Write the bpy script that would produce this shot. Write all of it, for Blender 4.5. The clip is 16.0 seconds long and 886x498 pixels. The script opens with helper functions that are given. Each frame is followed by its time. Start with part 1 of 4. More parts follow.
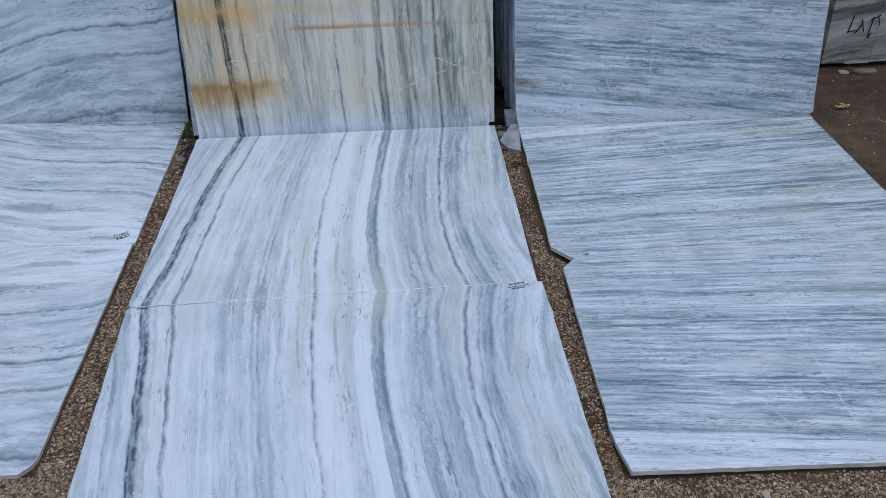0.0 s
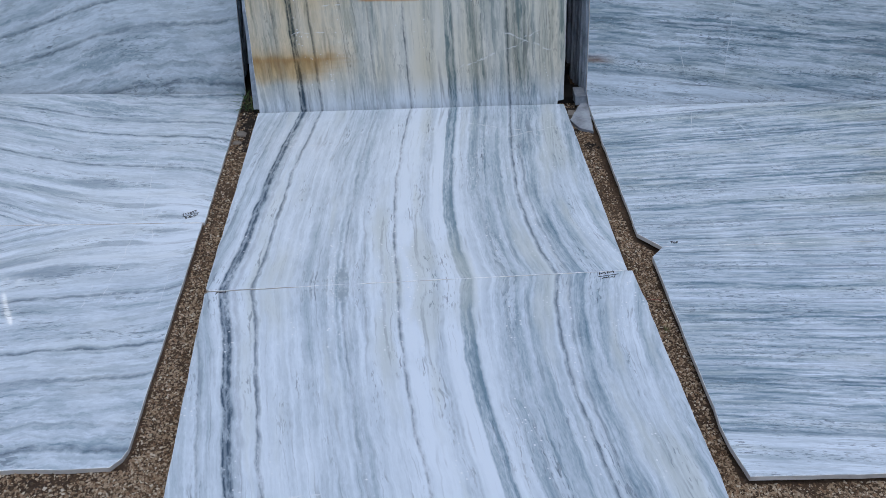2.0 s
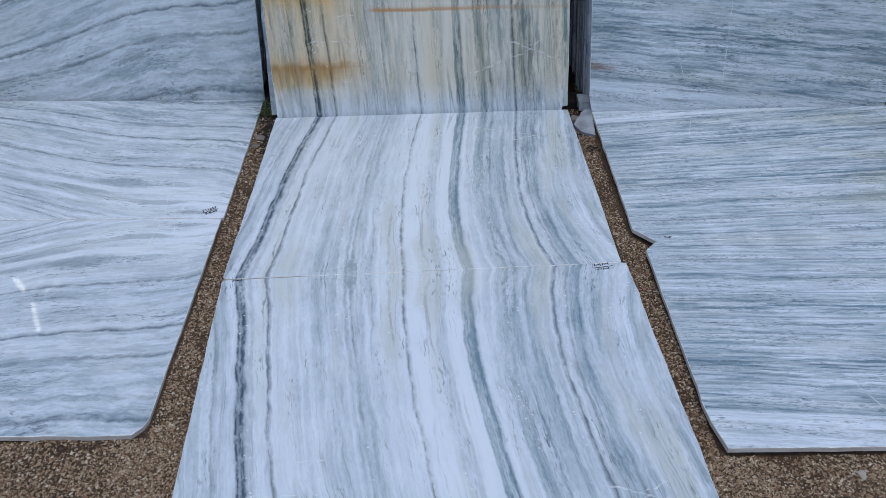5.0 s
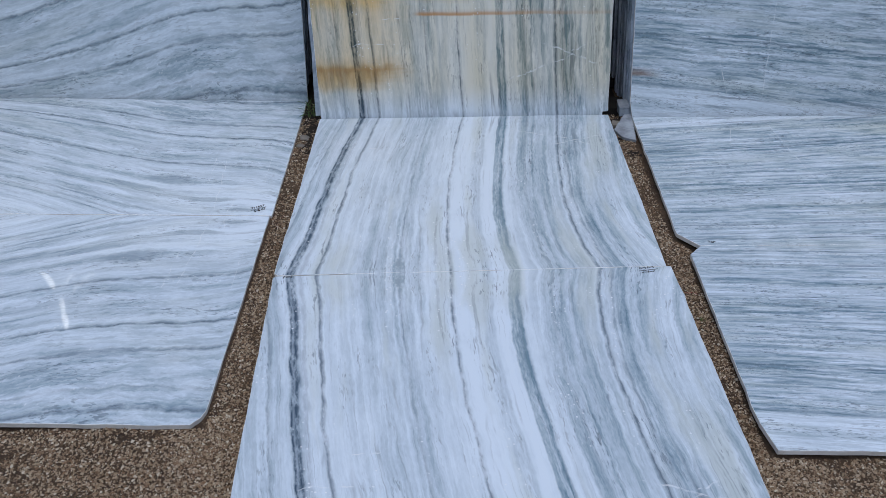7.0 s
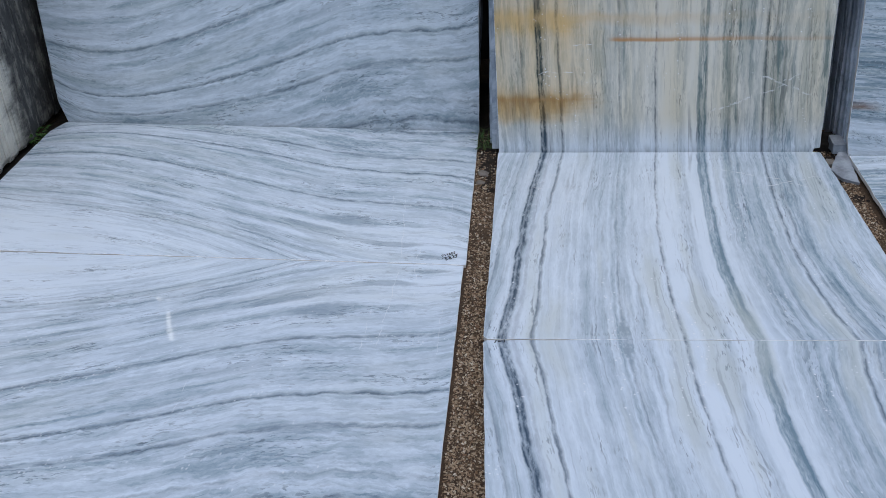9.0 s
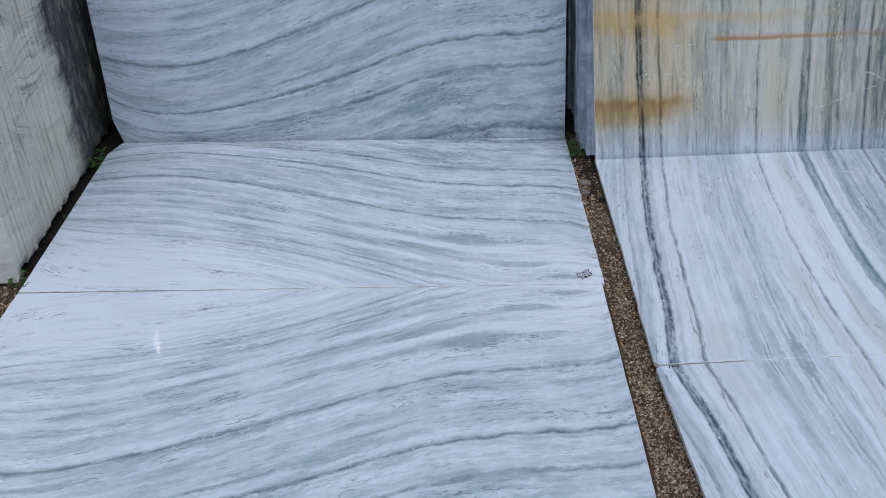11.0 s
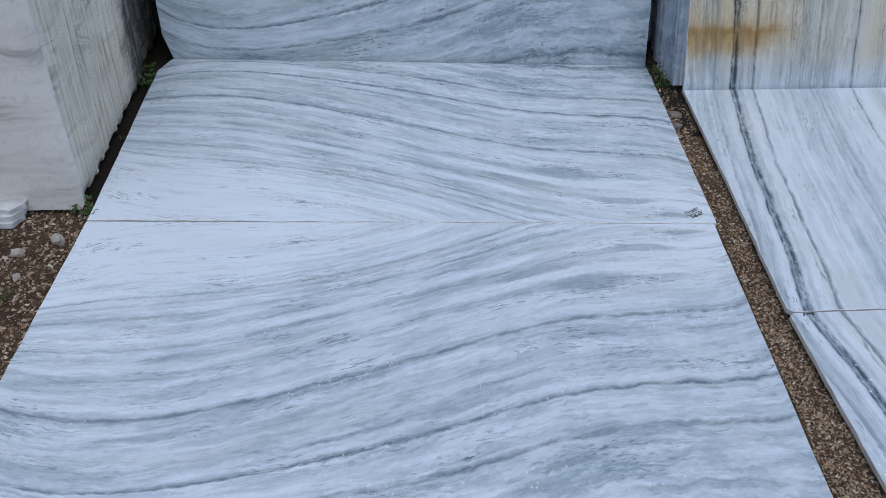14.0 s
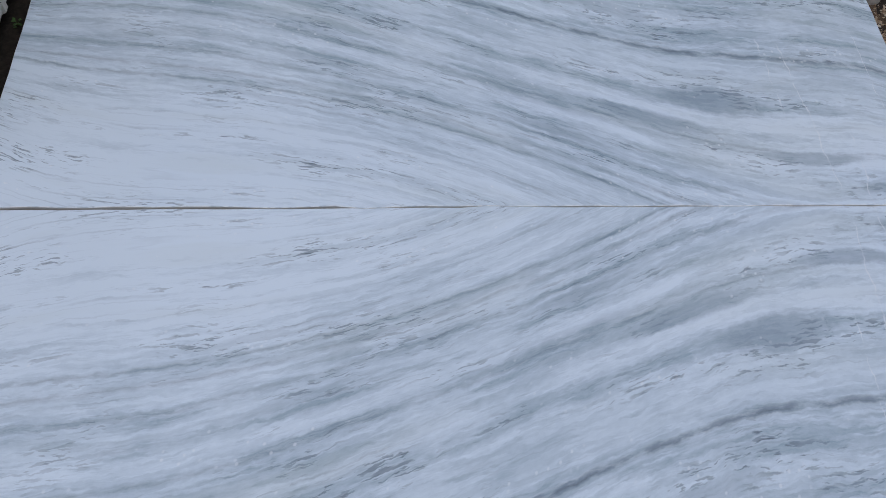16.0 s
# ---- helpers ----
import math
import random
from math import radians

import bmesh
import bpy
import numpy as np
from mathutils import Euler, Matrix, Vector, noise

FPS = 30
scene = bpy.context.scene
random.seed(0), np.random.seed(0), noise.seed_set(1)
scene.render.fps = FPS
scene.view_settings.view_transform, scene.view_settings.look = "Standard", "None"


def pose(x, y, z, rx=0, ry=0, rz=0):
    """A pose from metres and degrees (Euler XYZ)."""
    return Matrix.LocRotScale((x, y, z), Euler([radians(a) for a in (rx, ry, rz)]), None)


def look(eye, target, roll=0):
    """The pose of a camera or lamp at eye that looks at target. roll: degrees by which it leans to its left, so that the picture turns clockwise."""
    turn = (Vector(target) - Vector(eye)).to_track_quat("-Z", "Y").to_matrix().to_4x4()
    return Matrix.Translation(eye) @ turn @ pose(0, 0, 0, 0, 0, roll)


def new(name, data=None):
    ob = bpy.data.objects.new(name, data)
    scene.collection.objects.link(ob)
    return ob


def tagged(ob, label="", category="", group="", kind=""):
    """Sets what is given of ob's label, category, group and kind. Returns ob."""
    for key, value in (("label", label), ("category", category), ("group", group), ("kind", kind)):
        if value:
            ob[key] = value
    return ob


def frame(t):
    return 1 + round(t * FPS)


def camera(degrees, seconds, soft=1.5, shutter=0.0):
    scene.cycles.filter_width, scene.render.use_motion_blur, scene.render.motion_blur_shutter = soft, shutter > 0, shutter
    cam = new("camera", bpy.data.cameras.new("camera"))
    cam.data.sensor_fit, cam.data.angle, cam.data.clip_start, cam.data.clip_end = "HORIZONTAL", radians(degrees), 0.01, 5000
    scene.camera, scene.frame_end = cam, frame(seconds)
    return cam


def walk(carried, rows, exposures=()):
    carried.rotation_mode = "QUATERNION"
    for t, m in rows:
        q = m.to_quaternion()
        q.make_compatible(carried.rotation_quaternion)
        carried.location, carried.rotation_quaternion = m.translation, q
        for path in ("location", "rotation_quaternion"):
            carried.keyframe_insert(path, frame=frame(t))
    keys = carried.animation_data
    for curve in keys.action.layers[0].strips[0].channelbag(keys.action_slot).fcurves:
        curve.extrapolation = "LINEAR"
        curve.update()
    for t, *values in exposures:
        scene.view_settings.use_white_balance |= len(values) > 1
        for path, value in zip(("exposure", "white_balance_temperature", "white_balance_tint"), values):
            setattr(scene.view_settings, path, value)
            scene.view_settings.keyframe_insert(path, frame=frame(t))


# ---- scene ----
cam = camera(53.5, 16.0, soft=0.75)
PATH = [
    (0, (0.696, -3.339, 1.58), (0.849, -1.664, 0.497), -0.4),
    (0.5, (0.663, -3.226, 1.565), (0.811, -1.563, 0.463), -0.2),
    (1, (0.59, -3.18, 1.563), (0.737, -1.534, 0.436), 0.3),
    (1.5, (0.504, -3.18, 1.561), (0.651, -1.546, 0.418), -0.2),
    (2, (0.46, -3.206, 1.566), (0.601, -1.569, 0.425), 0.4),
    (2.5, (0.441, -3.222, 1.566), (0.581, -1.584, 0.427), 0.6),
    (3, (0.433, -3.247, 1.569), (0.572, -1.606, 0.433), 0.5),
    (3.5, (0.427, -3.283, 1.57), (0.563, -1.639, 0.438), 0.3),
    (4, (0.457, -3.318, 1.573), (0.579, -1.666, 0.453), 0.1),
    (6.5, (0.523, -3.43, 1.595), (0.577, -1.759, 0.496), -0.5),
    (7, (0.41, -3.419, 1.593), (0.463, -1.746, 0.498), -0.1),
    (7.5, (0.259, -3.398, 1.588), (0.309, -1.721, 0.5), -1.1),
    (8, (0.162, -3.338, 1.583), (0.191, -1.66, 0.495), -0.8),
    (8.5, (0.081, -3.166, 1.576), (0.025, -1.487, 0.49), -1.9),
    (9, (-0.029, -3.073, 1.553), (-0.135, -1.394, 0.473), -1.7),
    (9.5, (-0.218, -3.027, 1.548), (-0.291, -1.339, 0.477), -3.0),
    (10, (-0.381, -2.992, 1.565), (-0.414, -1.306, 0.489), -3.5),
    (10.2, (-0.427, -2.966, 1.566), (-0.451, -1.281, 0.488), -3.1),
    (12.3, (-0.812, -2.87, 1.517), (-0.715, -1.231, 0.375), -0.3),
    (12.5, (-0.807, -2.919, 1.507), (-0.711, -1.273, 0.376), -0.1),
    (13, (-0.82, -2.994, 1.513), (-0.726, -1.341, 0.392), -0.2),
    (13.5, (-0.861, -2.946, 1.507), (-0.77, -1.308, 0.362), 0.4),
    (14, (-0.997, -2.725, 1.478), (-0.901, -1.154, 0.243), 0.9),
    (14.5, (-1.082, -2.493, 1.442), (-0.959, -0.991, 0.127), 0.3),
    (15, (-1.084, -2.149, 1.396), (-0.954, -0.756, -0.033), 0.9),
    (15.5, (-1.127, -1.808, 1.306), (-0.981, -0.562, -0.252), 2.7),
    (16, (-1.148, -1.669, 1.264), (-1.018, -0.56, -0.396), 3.8),
]
walk(cam, [(t, look(eye, target, roll)) for t, eye, target, roll in PATH],
     exposures=[(0.0, -0.31, 6020, 8), (8.0, -0.31, 6070, 8), (9.0, -0.31, 6180, 8), (12.5, -0.31, 6250, 8), (13.5, -0.31, 6150, 8), (14.5, -0.38, 6040, 8), (15.0, -0.46, 6040, 8), (15.5, -0.53, 6160, 8), (16.0, -0.57, 6260, 9)])

# ---- light ----
SUN_EL, SUN_AZ = 78.0, 172.0
world = bpy.data.worlds.new("sky")
scene.world = world
world.use_nodes = True
wn = world.node_tree.nodes
sky = wn.new("ShaderNodeTexSky")
sky.sky_type, sky.sun_disc = "NISHITA", False
sky.sun_elevation, sky.sun_rotation = radians(SUN_EL), radians(SUN_AZ)
sky.air_density, sky.dust_density, sky.ozone_density = 1.0, 3.0, 1.5
wn["Background"].inputs["Strength"].default_value = 0.15
world.node_tree.links.new(sky.outputs[0], wn["Background"].inputs["Color"])
sun_data = bpy.data.lights.new("sun", "SUN")
sun_data.energy, sun_data.angle, sun_data.color = 1.0, radians(100), (1.0, 0.97, 0.93)
sun = new("sun", sun_data)
sun.matrix_world = look((0, 0, 0), (-math.sin(radians(SUN_AZ)) * math.cos(radians(SUN_EL)), -math.cos(radians(SUN_AZ)) * math.cos(radians(SUN_EL)), -math.sin(radians(SUN_EL))))


# ---- materials ----
class Nodes:
    """A short way to write node trees."""

    def __init__(self, name):
        self.mat = bpy.data.materials.new(name)
        self.mat.use_nodes = True
        self.tree = self.mat.node_tree
        self.bsdf = self.tree.nodes["Principled BSDF"]

    def put(self, socket, value):
        if isinstance(value, bpy.types.NodeSocket):
            self.tree.links.new(value, socket)
        else:
            socket.default_value = value

    def math(self, op, a, b=0.0, clamp=False):
        n = self.tree.nodes.new("ShaderNodeMath")
        n.operation, n.use_clamp = op, clamp
        self.put(n.inputs[0], a), self.put(n.inputs[1], b)
        return n.outputs[0]

    def xyz(self, x, y, z=0.0):
        n = self.tree.nodes.new("ShaderNodeCombineXYZ")
        self.put(n.inputs[0], x), self.put(n.inputs[1], y), self.put(n.inputs[2], z)
        return n.outputs[0]

    def split(self, v):
        n = self.tree.nodes.new("ShaderNodeSeparateXYZ")
        self.put(n.inputs[0], v)
        return n.outputs

    def noise(self, v, scale=1.0, detail=3.0, rough=0.55, distort=0.0):
        n = self.tree.nodes.new("ShaderNodeTexNoise")
        self.put(n.inputs["Vector"], v)
        n.inputs["Scale"].default_value, n.inputs["Detail"].default_value = scale, detail
        n.inputs["Roughness"].default_value, n.inputs["Distortion"].default_value = rough, distort
        return n.outputs[0]

    def voronoi(self, v, scale):
        n = self.tree.nodes.new("ShaderNodeTexVoronoi")
        self.put(n.inputs["Vector"], v)
        n.inputs["Scale"].default_value = scale
        return n.outputs

    def remap(self, x, a, b, c=0.0, d=1.0, smooth=True):
        n = self.tree.nodes.new("ShaderNodeMapRange")
        n.interpolation_type = "SMOOTHSTEP" if smooth else "LINEAR"
        self.put(n.inputs[0], x)
        for i, q in enumerate((a, b, c, d)):
            n.inputs[i + 1].default_value = q
        return n.outputs[0]

    def ramp(self, x, stops, lo=0.0, hi=1.0):
        """Grey values along x, as (place, value); long lists go on in a second ramp."""
        stops = sorted(stops)
        if len(stops) > 31:
            cut = stops[29][0]
            first, rest = self.ramp(x, stops[:30], lo, hi), self.ramp(x, stops[29:], lo, hi)
            return self.math("ADD", first, self.math("MULTIPLY", self.math("GREATER_THAN", x, cut), self.math("SUBTRACT", rest, first)))
        t = self.remap(x, lo, hi, smooth=False)
        n = self.tree.nodes.new("ShaderNodeValToRGB")
        e = n.color_ramp.elements
        while len(e) < len(stops):
            e.new(0.5)
        for s, (p, g) in zip(e, stops):
            s.position, s.color = (p - lo) / (hi - lo), (g, g, g, 1)
        self.put(n.inputs[0], t)
        return n.outputs[0]

    def colours(self, x, stops):
        n = self.tree.nodes.new("ShaderNodeValToRGB")
        e = n.color_ramp.elements
        while len(e) < len(stops):
            e.new(0.5)
        for s, (p, c) in zip(e, stops):
            s.position, s.color = p, (*c, 1)
        self.put(n.inputs[0], x)
        return n.outputs[0]

    def mix(self, f, a, b, mode="MIX"):
        n = self.tree.nodes.new("ShaderNodeMix")
        n.data_type, n.blend_type = "RGBA", mode
        self.put(n.inputs[0], f)
        self.put(n.inputs[6], a if isinstance(a, bpy.types.NodeSocket) else (*a, 1))
        self.put(n.inputs[7], b if isinstance(b, bpy.types.NodeSocket) else (*b, 1))
        return n.outputs[2]

    def at(self, kind):
        n = self.tree.nodes.new("ShaderNodeTexCoord")
        return n.outputs[kind]

    def bump(self, height, strength, distance):
        n = self.tree.nodes.new("ShaderNodeBump")
        n.inputs["Strength"].default_value, n.inputs["Distance"].default_value = strength, distance
        self.put(n.inputs["Height"], height)
        self.put(self.bsdf.inputs["Normal"], n.outputs[0])

    def done(self, colour, rough, spec=0.5):
        self.put(self.bsdf.inputs["Base Color"], colour if isinstance(colour, bpy.types.NodeSocket) else (*colour, 1))
        self.put(self.bsdf.inputs["Roughness"], rough)
        self.bsdf.inputs["Specular IOR Level"].default_value = spec
        return self.mat


WHITE, GREY = (0.685, 0.765, 0.845), (0.162, 0.245, 0.305)
VEIN = (0.058, 0.090, 0.130)


def marble(name, bands, veins, lo, hi, wob=0.02, ragged=0.004, streak=0.4, grain=0.3, hair=1.0, flecks=0.6, run=45.0, fine=1.0, cloud=0.15, pits=0.75, ink=1.0, lamina=0.45, dense=0.0, spots=170.0, slivers=0.0, veil=0.34, stain=None, light=None, seed=0.0):
    """Polished marble. The map's x is the place across the layers, y the way along them, both in metres."""
    n = Nodes(name)
    s, a, _ = n.split(n.at("UV"))
    p = n.at("UV")

    def flow(across, along, k, detail=4.0, rough=0.6):
        return n.noise(n.xyz(n.math("MULTIPLY", sw, across * fine), n.math("MULTIPLY", a, along), seed + k), 1.0, detail, rough)

    def spread(v, half=0.22):
        return n.remap(v, 0.5 - half, 0.5 + half, -0.5, 0.5, False)

    sw = s
    bend = [n.math("MULTIPLY", n.math("SUBTRACT", n.noise(n.xyz(n.math("MULTIPLY", s, 3.0 * fine), n.math("MULTIPLY", a, 3.0), seed), 1.0, 2.0), 0.5), wob),
            n.math("MULTIPLY", n.math("SUBTRACT", n.noise(n.xyz(n.math("MULTIPLY", s, 16.0 * fine), n.math("MULTIPLY", a, 13.0), seed + 3), 1.0, 2.0), 0.5), wob * 0.55),
            n.math("MULTIPLY", n.math("SUBTRACT", n.noise(n.xyz(n.math("MULTIPLY", s, 80.0 * fine), n.math("MULTIPLY", a, 45.0), seed + 5), 1.0, 4.0, 0.65), 0.5), ragged)]
    for q in bend:
        sw = n.math("ADD", sw, q)
    band = n.ramp(sw, bands, lo, hi)
    # layers vary more where they are grey
    soft = n.math("ADD", n.math("MULTIPLY", band, 1.15), 0.22)
    g = n.math("ADD", band, n.math("MULTIPLY", n.math("MULTIPLY", spread(flow(24.0, 1.6, 7)), soft), streak * 1.5))
    g = n.math("ADD", g, n.math("MULTIPLY", n.math("MULTIPLY", spread(flow(48.0, 0.35, 61, 3.0, 0.6), 0.13), soft), lamina))
    g = n.math("ADD", g, n.math("MULTIPLY", n.math("MULTIPLY", spread(flow(70.0, 6.0, 9)), soft), streak))
    g = n.math("ADD", g, n.math("MULTIPLY", n.math("MULTIPLY", spread(flow(150.0, 40.0, 11, 5.0, 0.7)), soft), grain))
    g = n.math("ADD", g, n.math("MULTIPLY", spread(n.noise(p, 7.0, 4.0, 0.6)), cloud))
    # sharp-edged slivers of paler and greyer stone
    for across, along, power, k in ((26.0, 2.6, 1.0, 71), (58.0, 7.0, 0.8, 73)):
        crisp = n.remap(flow(across, along, k, 4.0, 0.6), 0.49, 0.545, -0.5, 0.5)
        g = n.math("ADD", g, n.math("MULTIPLY", n.math("MULTIPLY", crisp, soft), slivers * power))
    if light:
        g = n.math("SUBTRACT", g, light(n, s, a))
    g = n.math("ADD", g, 0.0, True)
    colour = n.mix(g, WHITE, GREY)
    # warm veil in some layers
    colour = n.mix(n.remap(flow(10.0, 1.3, 15, 3.0), 0.50, 0.70, 0.0, veil), colour, (0.53, 0.58, 0.56))
    # hair veins where two layers meet
    for freq, along, width, power, k in ((16.0, 0.45, 0.016, 0.75, 41), (42.0, 1.0, 0.024, 0.55, 43)):
        line = n.remap(n.math("ABSOLUTE", n.math("SUBTRACT", flow(freq, along, k, 1.0, 0.5), 0.5)), width, 0.0)
        fade = n.remap(flow(freq * 0.4, along * 6.0, k + 1, 3.0), 0.45, 0.68, 0.0, power * hair)
        colour = n.mix(n.math("MULTIPLY", line, fade), colour, (0.11, 0.145, 0.18))
    # short dark flecks in swarms along the layers
    swarm = n.remap(flow(14.0, 3.0, 23, 3.0), 0.46 - dense, 0.66 - dense)
    for across, along, low, k in ((spots, run, 0.59, 21), (spots * 1.6, run * 2.2, 0.60, 25), (spots * 0.5, run * 0.45, 0.655, 27)):
        dash = n.remap(flow(across, along, k, 2.0, 0.5), low, low + 0.045)
        colour = n.mix(n.math("MULTIPLY", n.math("MULTIPLY", dash, swarm), flecks), colour, (0.085, 0.11, 0.14))
    # the drawn veins, thinning out here and there
    gaps = n.remap(n.noise(n.xyz(n.math("MULTIPLY", s, 45.0 * fine), n.math("MULTIPLY", a, 14.0), seed + 31), 1.0, 4.0, 0.7), 0.33, 0.58, 0.28 * ink, ink)
    colour = n.mix(n.math("MULTIPLY", n.ramp(sw, veins, lo, hi), gaps), colour, VEIN)
    if stain:
        colour = stain(n, s, a, sw, colour)
    # pale crystals along the layers
    spot = n.remap(n.voronoi(n.xyz(n.math("MULTIPLY", s, fine), a, seed), 70.0)[0], 0.24, 0.10)
    colour = n.mix(n.math("MULTIPLY", spot, n.remap(flow(18.0, 2.5, 51, 2.0), 0.54, 0.64, 0.0, pits)), colour, (0.84, 0.86, 0.88))
    dust = n.noise(n.at("Object"), 3.5, 6.0, 0.7)
    n.bump(n.noise(p, 220.0, 2.0), 0.008, 0.001)
    return n.done(colour, n.remap(dust, 0.35, 0.75, 0.0, 0.04), 0.45)


M_BANDS = [(-.10, .35), (.10, .34), (.135, .32), (.16, .18), (.172, .40), (.194, .42), (.206, .16), (.26, .12), (.33, .20), (.372, .22), (.382, .40), (.390, .28), (.43, .34), (.450, .25), (.455, .46), (.487, .44), (.50, .32), (.52, .18), (.60, .12), (.62, .00), (.675, .02), (.69, .30), (.71, .32), (.72, .00), (.760, .02), (.764, .74), (.794, .72), (.798, .03), (.842, .22), (.850, .50), (.905, .52), (.915, .36), (.95, .44), (1.00, .32), (1.035, .38), (1.05, .56), (1.11, .54), (1.12, .44), (1.18, .36), (1.20, .26), (1.207, .52), (1.30, .5)]
M_VEINS = [(-.10, 0), (.108, 0), (.113, .34), (.122, 0), (.168, .02), (.172, .75), (.1745, .80), (.177, .35), (.183, .45), (.1855, .95), (.1885, .90), (.192, .25), (.205, .08), (.209, .60), (.213, 0), (.246, 0), (.252, .80), (.258, 0), (.463, 0), (.470, .30), (.478, 0), (.602, 0), (.607, .80), (.612, 0), (.87, 0), (.876, .3), (.884, 0), (.996, 0), (1.003, .70), (1.011, .05), (1.030, .05), (1.036, .40), (1.044, 0), (1.3, 0)]
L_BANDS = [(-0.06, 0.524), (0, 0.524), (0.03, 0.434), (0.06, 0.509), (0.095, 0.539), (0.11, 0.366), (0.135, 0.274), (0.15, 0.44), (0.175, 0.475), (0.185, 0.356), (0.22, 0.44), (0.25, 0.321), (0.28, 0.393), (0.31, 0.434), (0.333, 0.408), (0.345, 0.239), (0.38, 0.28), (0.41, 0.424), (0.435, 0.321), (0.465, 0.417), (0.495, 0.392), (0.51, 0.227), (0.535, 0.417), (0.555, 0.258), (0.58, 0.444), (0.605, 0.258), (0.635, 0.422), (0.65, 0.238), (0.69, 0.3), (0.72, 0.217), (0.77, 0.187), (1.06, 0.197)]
L_VEINS = [(-.06, 0), (-.016, 0), (-.011, .65), (-.006, 0), (.018, 0), (.022, .40), (.026, 0), (.097, 0), (.103, .65), (.109, 0), (.168, 0), (.173, .85), (.178, 0), (.319, 0), (.326, .65), (.334, 0), (.487, 0), (.492, .35), (.497, 0), (.571, 0), (.577, .30), (.583, 0), (.607, 0), (.613, .35), (.619, 0), (.631, 0), (.636, .35), (.641, 0), (1.06, 0)]
# the first stops are greyed to carry the shade along the fold
R_BANDS = [(0, 0.28), (0.05, 0.32), (0.075, 0.46), (0.09, 0.2), (0.125, 0.22), (0.138, 0.636), (0.2, 0.659), (0.235, 0.506), (0.28, 0.636), (0.34, 0.812), (0.37, 0.689), (0.4, 0.49), (0.44, 0.659), (0.48, 0.453), (0.53, 0.613), (0.57, 0.483), (0.6, 0.666), (0.64, 0.759), (0.68, 0.59), (0.7, 0.33), (0.735, 0.3), (0.75, 0.59), (0.8, 0.621), (0.83, 0.407), (0.87, 0.529), (0.895, 0.33), (0.93, 0.36), (0.965, 0.513), (1, 0.498), (1.15, 0.498)]
R_VEINS = [(0, 0), (.136, 0), (.141, .55), (.146, 0), (.335, 0), (.342, .45), (.350, 0), (.398, 0), (.402, .50), (.406, 0), (.561, 0), (.565, .5), (.569, 0), (.643, 0), (.647, .4), (.651, 0), (.692, 0), (.696, .5), (.70, 0), (.796, 0), (.800, .4), (.804, 0), (.8815, 0), (.886, .85), (.8905, 0), (.966, 0), (.970, .60), (.974, 0), (1.2, 0)]


